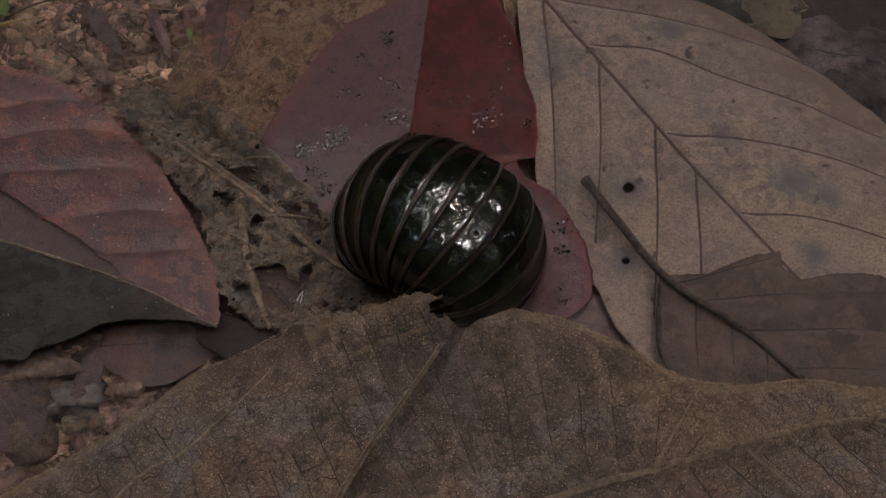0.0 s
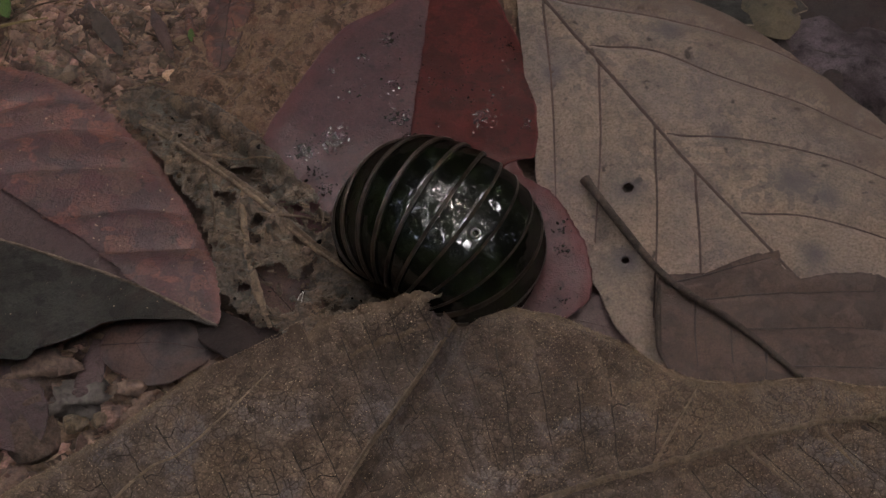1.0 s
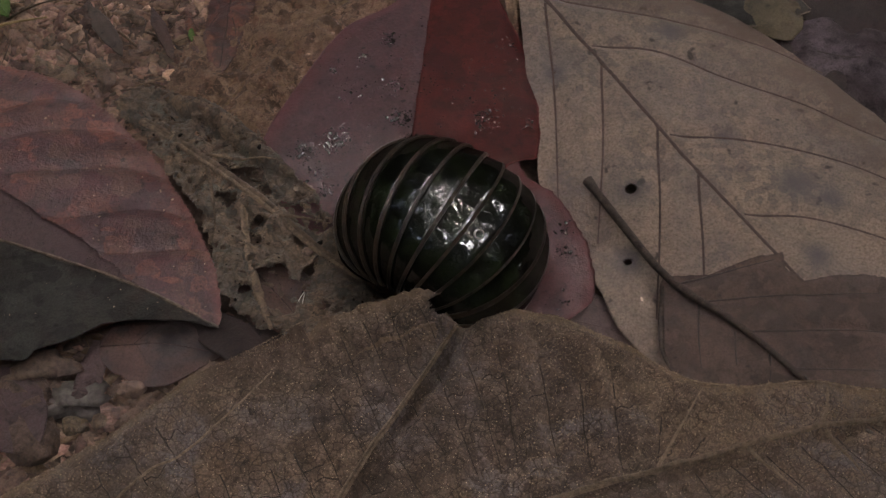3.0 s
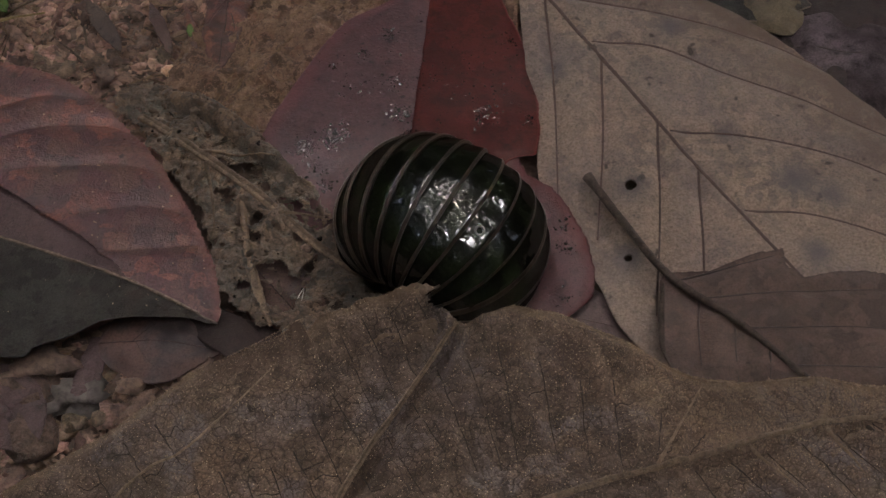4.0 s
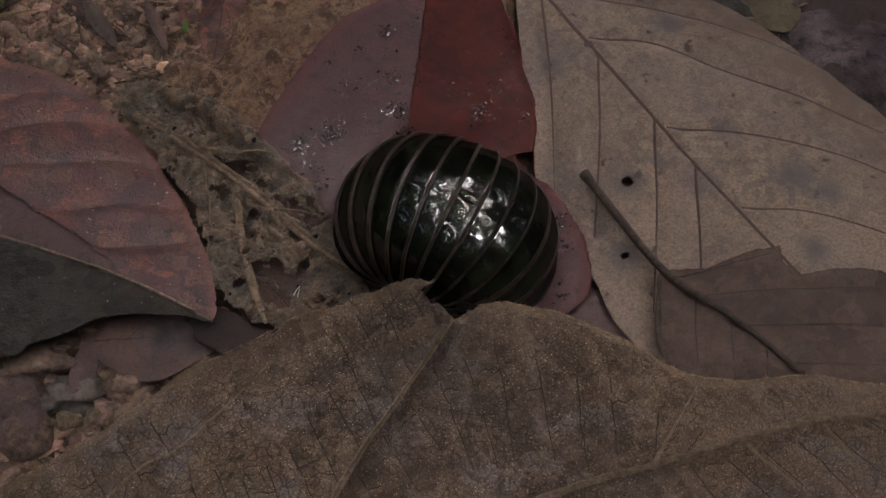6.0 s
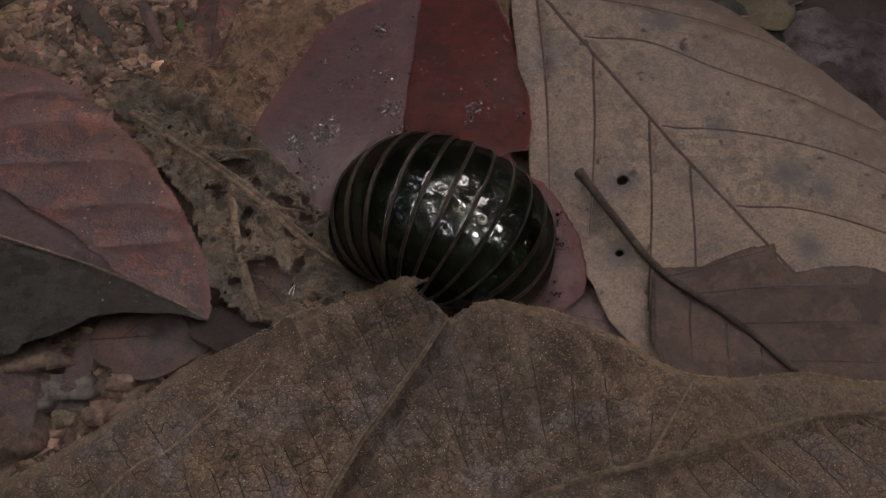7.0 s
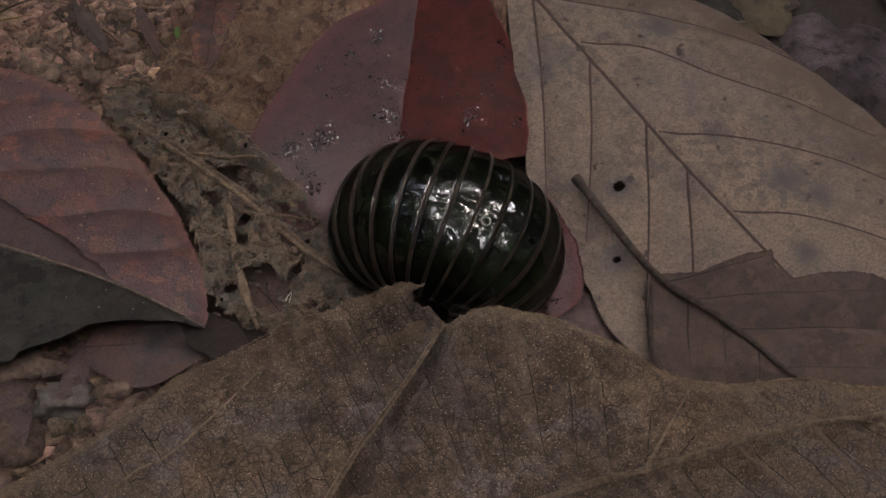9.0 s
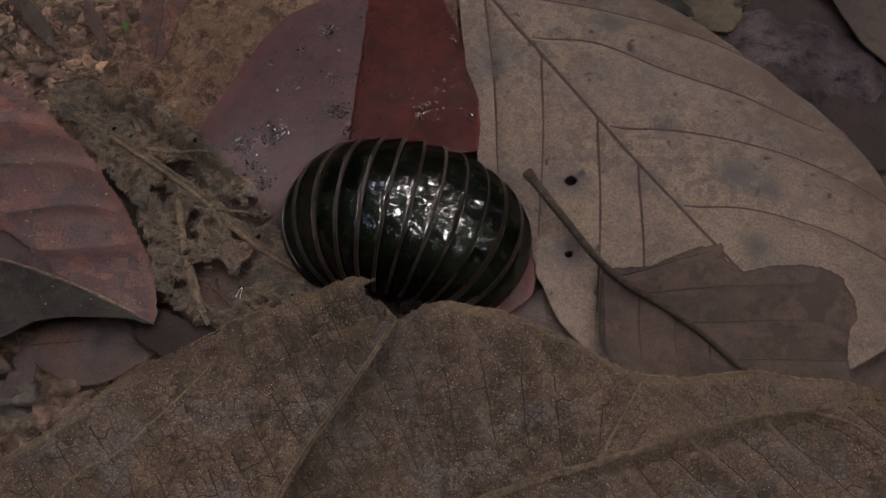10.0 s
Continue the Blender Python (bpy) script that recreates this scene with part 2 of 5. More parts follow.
RED_MID = leaf_mat("wet_brick_red_leaf", (0.082, 0.027, 0.029), (0.036, 0.012, 0.012), (0.12, 0.06, 0.064), patch=90, net=300,
                   net_amt=0.03, rough=0.5, spots=0.6, wet=0.12, relief=1.2, mosaic=((0.1, 0.03, 0.03), (0.05, 0.028, 0.032)), mosaic_scale=260, mosaic_amt=0.5, rim=((0.085, 0.009, 0.009), 3.4, 0.85))
# same leaf without the painted sheen, for the half tilted away
RED_DEEP = leaf_mat("wet_deep_red_leaf", (0.06, 0.008, 0.007), (0.016, 0.004, 0.004), (0.1, 0.018, 0.014), patch=70, mosaic=((0.11, 0.02, 0.016), (0.018, 0.005, 0.005)), mosaic_scale=210, mosaic_amt=0.42, net=300,
                    net_amt=0.1, rough=0.5, spots=0.6, wet=0.08, relief=0.4, rim=((0.15, 0.035, 0.032), 0.7, 0.8))
RED_DEEP.node_tree.nodes["Principled BSDF"].inputs["Specular IOR Level"].default_value = 0.2
RUST = leaf_mat("rust_mottled_leaf", (0.098, 0.045, 0.05), (0.042, 0.03, 0.032), (0.13, 0.056, 0.056), patch=42, mosaic=((0.29, 0.115, 0.08), (0.05, 0.04, 0.046), (0.17, 0.098, 0.076)), mosaic_scale=260, mosaic_amt=0.8, blocky=True, net=420,
                net_amt=0.4, rough=0.42, spots=0.9, grain=1700, grit=0.8, tint=(0.088, 0.062, 0.064), wet=0.05, relief=1.8, stain_shade=(0.02, 0.015, 0.015), rim=((0.24, 0.095, 0.07), 3.0, 0.5))
MAUVE = leaf_mat("mauve_leaf_back", (0.092, 0.062, 0.063), (0.035, 0.024, 0.024), (0.12, 0.078, 0.075), patch=60, net=420,
                 net_amt=0.35, rough=0.5, spots=0.4, relief=2.0)
DARKGREEN = leaf_mat("blackish_leaf", (0.024, 0.021, 0.017), (0.007, 0.008, 0.007), (0.07, 0.07, 0.062), patch=55, net=380,
                     net_amt=0.12, rough=0.62, spots=0.5, tint=(0.05, 0.034, 0.027), relief=2.6, mosaic=((0.06, 0.058, 0.048), (0.006, 0.006, 0.005)), mosaic_scale=420, mosaic_amt=0.6, rim=((0.2, 0.16, 0.12), 0.6, 0.9))
ROTTEN = leaf_mat("rotting_leaf", (0.132, 0.108, 0.083), (0.034, 0.03, 0.026), (0.25, 0.172, 0.115), patch=80, net=420,
                  net_col=(0.04, 0.034, 0.026), net_amt=0.6, rough=0.6, spots=0.9, relief=2.0, grit=0.6, tint=(0.125, 0.135, 0.115), mosaic=((0.25, 0.165, 0.105), (0.05, 0.05, 0.044)), mosaic_scale=420)
ROTTEN_VEIN = plain_mat("rotting_vein", (0.23, 0.165, 0.112), (0.09, 0.068, 0.05), 420, 0.8, 1.0)
TANFELT = leaf_mat("tan_felted_leaf", (0.24, 0.15, 0.10), (0.06, 0.039, 0.027), (0.36, 0.25, 0.17), patch=95, net=200,
                   net_amt=0.35, rough=0.7, spots=0.4, relief=1.8, tint=(0.2, 0.10, 0.062), mosaic=((0.33, 0.22, 0.14), (0.07, 0.046, 0.033)), mosaic_scale=520, mosaic_amt=0.9, grit=0.75)
PALEEDGE = plain_mat("pale_leaf_edge", (0.34, 0.26, 0.19), (0.12, 0.09, 0.066), 900, 0.7)
TANVEIN = plain_mat("tan_felted_vein", (0.24, 0.16, 0.095), (0.13, 0.085, 0.05), 700, 0.8)
DULLTAN = leaf_mat("dull_grey_leaf", (0.066, 0.05, 0.043), (0.028, 0.022, 0.02), (0.095, 0.072, 0.058), patch=60, net=420, net_amt=0.25, rough=0.65, spots=0.5)
PURPLE = leaf_mat("dark_purple_leaf", (0.024, 0.016, 0.017), (0.008, 0.005, 0.006), (0.17, 0.138, 0.152), patch=45, net=300,
                  net_amt=0.15, rough=0.6)
PURPLE.node_tree.nodes["Principled BSDF"].inputs["Specular IOR Level"].default_value = 0.12
OLIVE = leaf_mat("olive_leaf", (0.088, 0.071, 0.042), (0.032, 0.025, 0.017), (0.135, 0.108, 0.066), patch=70, net=300, net_amt=0.2)
GREEN = leaf_mat("fresh_green", (0.07, 0.13, 0.025), (0.03, 0.06, 0.012), (0.09, 0.16, 0.04), patch=80, net=300, net_amt=0.15)
PINKISH = leaf_mat("pinkish_leaf", (0.105, 0.072, 0.067), (0.05, 0.034, 0.032), (0.15, 0.102, 0.092), patch=60, net=400, net_amt=0.15,
                   rough=0.6, spots=0.5, wet=0.04, relief=1.2)
SOIL = plain_mat("damp_soil", (0.17, 0.118, 0.09), (0.065, 0.048, 0.039), 170, 0.8, 1.0, 0.0, 900)
CRUMB = plain_mat("soil_crumb", (0.4, 0.26, 0.19), (0.16, 0.112, 0.088), 350, 0.75, 1.0, vary=(0.55, 1.5), hue=0.02)
PALESTONE = plain_mat("pale_pebble", (0.75, 0.55, 0.38), (0.5, 0.3, 0.18), 500, 0.35, 0.8)
STONE = plain_mat("buff_stone", (0.21, 0.145, 0.108), (0.07, 0.05, 0.041), 260, 0.6, 0.7)
GREYSTONE = plain_mat("grey_stone", (0.13, 0.115, 0.10), (0.07, 0.06, 0.055), 200, 0.6, 0.7)
CLOD = plain_mat("damp_clod", (0.26, 0.175, 0.13), (0.09, 0.066, 0.053), 420, 0.7, 1.4, vary=(0.45, 1.7), hue=0.025)
STRAW = plain_mat("straw", (0.42, 0.32, 0.14), (0.28, 0.2, 0.09), 600, 0.5)
HAIR = plain_mat("white_fibre", (0.75, 0.75, 0.72), (0.6, 0.6, 0.56), 600, 0.4)
FLAKE = plain_mat("rotted_flake", (0.42, 0.265, 0.19), (0.17, 0.112, 0.088), 420, 0.7, 1.0, vary=(0.5, 1.5), hue=0.02)
ROOT = plain_mat("rootlet", (0.2, 0.14, 0.09), (0.09, 0.06, 0.04), 500, 0.7, vary=(0.4, 1.5))
MOULDY = plain_mat("black_mould", (0.016, 0.013, 0.012), (0.008, 0.007, 0.007), 700, 0.85, 1.0)
MOULDY.node_tree.nodes["Principled BSDF"].inputs["Specular IOR Level"].default_value = 0.1
FELT = plain_mat("tan_felt", (0.33, 0.21, 0.145), (0.1, 0.062, 0.042), 160, 0.85, vary=(0.5, 1.5))
DUSKVEIN = plain_mat("dusky_vein", (0.06, 0.03, 0.024), (0.035, 0.02, 0.017), 700, 0.6)
# dusky brown set darker still, so the colour holds the litter's deep shade
DUSK_SHADE = leaf_mat("dusky_shaded_leaf", (0.026, 0.018, 0.016), (0.01, 0.008, 0.008), (0.05, 0.032, 0.028), patch=70, net=400, net_amt=0.25, rough=0.6, relief=1.2)
ROSY = leaf_mat("rosy_brown_leaf", (0.082, 0.053, 0.05), (0.03, 0.023, 0.023), (0.155, 0.088, 0.066), patch=55, net=400, net_amt=0.2, rough=0.6, spots=0.6, tint=(0.072, 0.064, 0.068), relief=1.0, stain_shade=(0.014, 0.012, 0.012))
CHESTNUT = leaf_mat("chestnut_leaf", (0.135, 0.05, 0.04), (0.03, 0.017, 0.016), (0.24, 0.095, 0.055), patch=110, net=400, net_amt=0.2, rough=0.5, spots=0.5, wet=0.1, relief=1.8, tint=(0.055, 0.028, 0.032), mosaic=((0.26, 0.11, 0.06), (0.03, 0.018, 0.018)), mosaic_scale=420, rim=((0.05, 0.024, 0.02), 1.2, 0.7))
GRIT = plain_mat("wet_grit", (0.05, 0.03, 0.028), (0.025, 0.018, 0.018), 900, 0.2, 0.6, 0.8)
BEAD = plain_mat("wet_bead", (0.03, 0.016, 0.019), (0.018, 0.01, 0.012), 900, 0.06, 0.3, 1.0)
gloss_over(BEAD.node_tree, BEAD.node_tree.nodes["Principled BSDF"], 0.12, 0.02)
SHELL = shell_mat()
RIM = plain_mat("horn_brown_margin", (0.064, 0.042, 0.029), (0.017, 0.012, 0.009), 420, 0.35, 0.5)
FLESH = plain_mat("dark_soft_underside", (0.005, 0.004, 0.003), (0.003, 0.0025, 0.002), 500, 0.5)
LEG = plain_mat("dark_leg", (0.02, 0.015, 0.011), (0.01, 0.008, 0.006), 800, 0.35)
FLAKE2 = plain_mat("mouldy_flake", (0.17, 0.125, 0.09), (0.07, 0.056, 0.045), 420, 0.8, 1.0)
# near white, so the ring's highlight is in its colour
SCAR_HIGHLIGHT = plain_mat("scar_highlight", (0.8, 0.79, 0.76), (0.6, 0.58, 0.55), 900, 0.15)
PALEGRIT = plain_mat("pale_grit", (0.6, 0.48, 0.34), (0.4, 0.28, 0.18), 900, 0.4)
SHRED = plain_mat("shredded_leaf_fibre", (0.16, 0.115, 0.08), (0.05, 0.038, 0.03), 150, 0.85)
MOULD = plain_mat("leaf_mould", (0.13, 0.09, 0.06), (0.06, 0.045, 0.035), 600, 0.8, 1.0)
CANOPY = plain_mat("canopy_foliage", (0.034, 0.038, 0.024), (0.02, 0.023, 0.014), 3, 0.5)
LEAFLIGHT = CANOPY.node_tree.nodes.new("ShaderNodeBsdfTranslucent")
LEAFLIGHT.inputs["Color"].default_value = (0.035, 0.05, 0.014, 1)
LEAFMIX = CANOPY.node_tree.nodes.new("ShaderNodeMixShader")
CANOPY.node_tree.links.new(CANOPY.node_tree.nodes["Principled BSDF"].outputs[0], LEAFMIX.inputs[1])
CANOPY.node_tree.links.new(LEAFLIGHT.outputs[0], LEAFMIX.inputs[2])
CANOPY.node_tree.links.new(LEAFMIX.outputs[0], CANOPY.node_tree.nodes["Material Output"].inputs["Surface"])


# ------------------------------------------------------------------ mesh helpers
def mesh(name, verts, faces, mat, smooth=True):
    me = bpy.data.meshes.new(name)
    me.from_pydata([tuple(v) for v in np.asarray(verts, float)], [], [tuple(int(i) for i in f) for f in faces])
    me.materials.append(mat)
    if smooth:
        me.polygons.foreach_set("use_smooth", [True] * len(me.polygons))
    me.update()
    return me


def part(name, me, parent, label=""):
    ob = new(name, me)
    ob.parent = parent
    if label:
        tagged(ob, label)
    return ob


def thing(name, label, category, group="", at=(0, 0, 0), kind=""):
    ob = new(name)
    ob.location = at
    ob.empty_display_size = 0.01
    return tagged(ob, label, category, group, kind)


def fbm(x, y, scale, seed=0.0, octaves=4):
    """Smooth noise of two arrays (metres), about -1 to 1, built from turned sine waves."""
    out = np.zeros(np.broadcast(x, y).shape)
    rs = np.random.RandomState(int(seed * 7) + 11)
    amp = 1.0
    for o in range(octaves):
        k = scale * 1.9**o
        for _ in range(4):
            a, ph, s = rs.uniform(0, 2 * np.pi), rs.uniform(0, 2 * np.pi), rs.uniform(0.7, 1.4)
            warp = 0.9 * np.sin(k * 0.61 * (x * np.sin(a) - y * np.cos(a)) + 2 * ph)
            out += amp * 0.3 * np.sin(k * s * (x * np.cos(a) + y * np.sin(a)) + ph + warp)
        amp *= 0.5
    return out


def tube(pts, radii, sides=7, flat=1.0):
    """A tapered tube along points, closed at both ends."""
    pts = np.asarray(pts, float)
    radii = np.broadcast_to(np.asarray(radii, float), (len(pts),))
    tang = np.gradient(pts, axis=0)
    tang /= np.linalg.norm(tang, axis=1)[:, None] + 1e-12
    side = np.cross(tang, (0, 0, 1.0))
    side /= np.linalg.norm(side, axis=1)[:, None] + 1e-9
    up = np.cross(side, tang)
    ang = np.linspace(0, 2 * np.pi, sides, endpoint=False)
    ring = np.cos(ang)[None, :, None] * side[:, None] + flat * np.sin(ang)[None, :, None] * up[:, None]
    v = (pts[:, None] + radii[:, None, None] * ring).reshape(-1, 3)
    f = []
    for i in range(len(pts) - 1):
        for j in range(sides):
            k = (j + 1) % sides
            f.append((i * sides + j, i * sides + k, (i + 1) * sides + k, (i + 1) * sides + j))
    f.append(tuple(reversed(range(sides))))
    f.append(tuple((len(pts) - 1) * sides + j for j in range(sides)))
    return v, f


def curve_through(pts, n):
    """n points on a smooth curve through the given ones."""
    pts = np.asarray(pts, float)
    if len(pts) == 2:
        t = np.linspace(0, 1, n)[:, None]
        return pts[0] * (1 - t) + pts[1] * t
    ext = np.vstack([2 * pts[0] - pts[1], pts, 2 * pts[-1] - pts[-2]])
    t = np.linspace(0, len(pts) - 1 - 1e-9, n)
    i = t.astype(int)
    u = (t - i)[:, None]
    a, b, c, d = ext[i], ext[i + 1], ext[i + 2], ext[i + 3]
    return 0.5 * (2 * b + (c - a) * u + (2 * a - 5 * b + 4 * c - d) * u**2 + (3 * b - a - 3 * c + d) * u**3)


def profile(rows, smooth=True):
    """Half-width of a leaf side over the way along its midrib, from a few (along, width) rows in mm."""
    rows = np.array(rows, float)
    if smooth:
        fine = curve_through(rows, 40 * len(rows))
        return lambda a: np.interp(a, fine[:, 0], fine[:, 1])
    return lambda a: np.interp(a, rows[:, 0], rows[:, 1])


def near_lines(curves, a, p, reach):
    """Squared way from each point to the nearest of some lines, exact within reach."""
    fa, fp = np.ravel(a), np.ravel(p)
    near = np.full(fa.shape, 1e3)
    for c in curves:
        lo, hi = c.min(0) - reach, c.max(0) + reach
        pick = np.flatnonzero((fa > lo[0]) & (fa < hi[0]) & (fp > lo[1]) & (fp < hi[1]))
        best = near[pick]
        for q, r in zip(c[:-1], c[1:]):
            d = r - q
            u = np.clip(((fa[pick] - q[0]) * d[0] + (fp[pick] - q[1]) * d[1]) / (d @ d + 1e-9), 0, 1)
            best = np.minimum(best, (fa[pick] - q[0] - u * d[0]) ** 2 + (fp[pick] - q[1] - u * d[1]) ** 2)
        near[pick] = best
    return near.reshape(np.shape(a))


class Leaf:
    """A leaf in millimetres: a = way along the midrib from its base, p = way across (left of the midrib is positive)."""

    def __init__(self, name, label, base, angle, left, right, z, blade, vein=None, height=None, veins=(), midrib=None, ragged=0.25,
                 wavy=0.7, wave=0.06, holes=(), bite=None, grid=0.6, thick=0.3, groove=0.3, ridge=0.0, seed=1, category="leaf", group="leaf litter",
                 rim="both", smooth=True, vein_width=0.45, lift=0.1, blade_label="", drop=0.0, span=None, no_drop=None, stain_shades=(), fine=(), quilt=0.0, crease=0.0, teeth=0.0):
        self.base, self.ang = np.array(base, float), radians(angle)
        self.left, self.right = profile(left, smooth), profile(right, smooth)
        self.z, self.height, self.seed, self.wavy, self.wave = z, height, seed, wavy, wave
        self.curves = [curve_through(v, 16) for v in veins]
        if midrib:
            self.curves.insert(0, curve_through(midrib, 24))
        self.groove, self.ridge = groove, ridge
        self.fine, self.quilt, self.crease = [curve_through(v, 14) for v in fine], quilt, crease
        lo, hi = span or (max(left[0][0], right[0][0]), min(left[-1][0], right[-1][0]))
        n_a = int((hi - lo) / grid) + 2
        wide = max(max(w for _, w in left) - min(0, min(w for _, w in right)), 2)
        n_p = int(wide / grid) + 3
        a = np.linspace(lo, hi, n_a)
        rag = ragged * (fbm(a, 0 * a, 0.7, seed, 4) + 0.5 * fbm(a, 0 * a, 4.3, seed + 3, 2))
        rag2 = ragged * (fbm(a, 0 * a, 0.7, seed + 5, 4) + 0.5 * fbm(a, 0 * a, 4.3, seed + 8, 2))
        if teeth:
            saw = teeth * (np.abs(np.sin(2.1 * a + 1.5 * np.sin(0.37 * a))) - 0.5)
            rag = rag + saw
        v = np.linspace(0, 1, n_p)
        hi_p, lo_p = self.left(a) + rag, self.right(a) + rag2
        hi_p = np.maximum(hi_p, lo_p + 0.02)
        A = np.repeat(a[:, None], n_p, 1)
        Pp = lo_p[:, None] * (1 - v) + hi_p[:, None] * v
        gone = np.zeros(A.shape, bool)
        xy = self.plan(A, Pp)
        for hx, hy, hr in holes:
            dx, dy = xy[..., 0] - hx, xy[..., 1] - hy
            d = np.hypot(dx, dy) + 1e-9
            gone |= d < hr - 0.6 * grid
            near = (d < hr + 0.6 * grid) & ~(d < hr - 0.6 * grid)
            xy[..., 0] = np.where(near, hx + dx / d * hr, xy[..., 0])
            xy[..., 1] = np.where(near, hy + dy / d * hr, xy[..., 1])
        if bite is not None:
            gone |= bite(A, Pp)
        Z = self.top(A, Pp)
        edge = np.minimum(np.abs(Pp - lo_p[:, None]), np.abs(Pp - hi_p[:, None]))
        margin = {"both": edge, "left": np.abs(Pp - hi_p[:, None]), "right": np.abs(Pp - lo_p[:, None])}[rim].reshape(-1)
        if no_drop:
            edge = np.where(no_drop(A, Pp), 99.0, edge)
        Z = Z - drop * np.exp(-(edge / 2.2) ** 2)
        verts = np.stack([xy[..., 0], xy[..., 1], Z], -1).reshape(-1, 3) * MM
        idx = np.arange(n_a * n_p).reshape(n_a, n_p)
        quads = np.stack([idx[:-1, :-1], idx[1:, :-1], idx[1:, 1:], idx[:-1, 1:]], -1).reshape(-1, 4)
        keep = ~gone.reshape(-1)[quads].any(1)
        origin = np.array([*self.base, z]) * MM
        self.ob = thing(name, label, category, group, origin)
        quads = quads[keep]
        used = np.unique(quads)
        remap = np.zeros(n_a * n_p, int)
        remap[used] = np.arange(len(used))
        b = part("blade", mesh("blade", verts[used] - origin, remap[quads], blade), self.ob, blade_label)
        tint = b.data.attributes.new("edge", "FLOAT", "POINT")
        tint.data.foreach_set("value", margin[used].astype(np.float32))
        if stain_shades:
            mark = np.zeros(A.shape)
            for sx, sy, sr in stain_shades:
                mark = np.maximum(mark, np.exp(-((np.hypot(xy[..., 0] - sx, xy[..., 1] - sy) / sr) ** 2)))
            b.data.attributes.new("stain_shade", "FLOAT", "POINT").data.foreach_set("value", mark.reshape(-1)[used].astype(np.float32))
        sol = b.modifiers.new("thickness", "SOLIDIFY")
        sol.thickness, sol.offset = thick * MM, -1
        self.origin = origin
        if vein:
            for k, v in enumerate(([midrib] if midrib else []) + list(veins)):
                first = bool(midrib) and k == 0
                c = curve_through(v, 160 if first else 60)
                w = vein_width * (1.8 if first else 1.0)
                taper = np.linspace(1.0, 0.55 if first else 0.35, len(c))
                self.rib("midrib" if first else "vein", c, w * taper, vein, lift)

    def rib(self, name, c, r, mat, lift=0.1):
        xy = self.plan(c[:, 0], c[:, 1])
        zz = self.top(c[:, 0], c[:, 1])
        half = min(int(2.5 / (np.hypot(*(c[1] - c[0])) + 1e-9)), len(c) // 4)
        zz = np.convolve(np.pad(zz, half, mode="edge"), np.full(2 * half + 1, 1 / (2 * half + 1)), "valid") + lift - 0.35 * r
        pts = np.column_stack([xy, zz]) * MM - self.origin
        wob = 1 + 0.15 * fbm(c[:, 0], c[:, 1], 2.2, self.seed + 20, 2)
        part(name, mesh(name, *tube(pts, r * wob * MM, 6, 0.7), mat), self.ob)

    def plan(self, a, p):
        c, s = np.cos(self.ang), np.sin(self.ang)
        return np.stack([self.base[0] + a * c - p * s, self.base[1] + a * s + p * c], -1)

    def top(self, a, p):
        xy = self.plan(a, p)
        zz = self.z + self.wavy * fbm(xy[..., 0], xy[..., 1], self.wave, self.seed, 3)
        if self.height:
            zz = zz + self.height(a, p)
        for c in self.curves:
            d2 = near_lines([c], a, p, 12.0)
            zz = zz - self.groove * np.exp(-d2 / 3.0) + self.ridge * np.exp(-d2 / 14.0)
        if self.fine:
            # the blade bulges between its fine veins
            d2 = near_lines(self.fine, a, p, 4.0)
            zz = zz + self.quilt * (1 - np.exp(-d2 / 4.0)) - self.crease * np.exp(-d2 / 0.4)
        return zz


def lump(rx, ry, rz, rough, seed, n=2):
    """An irregular stone or clod."""
    bm = bmesh.new()
    bmesh.ops.create_icosphere(bm, subdivisions=n, radius=1.0)
    for v in bm.verts:
        d = 1 + rough * noise.noise(v.co * 1.3 + Vector((seed * 3.1, seed * 1.7, 0))) + 0.4 * rough * noise.noise(v.co * 3.5 + Vector((seed, 0, 5))) + 0.22 * rough * noise.noise(v.co * 8.0 + Vector((0, seed, 2)))
        v.co = Vector((v.co.x * rx * d, v.co.y * ry * d, v.co.z * rz * d))
    vs = np.array([v.co[:] for v in bm.verts])
    fs = [[v.index for v in f.verts] for f in bm.faces]
    bm.free()
    return vs, fs


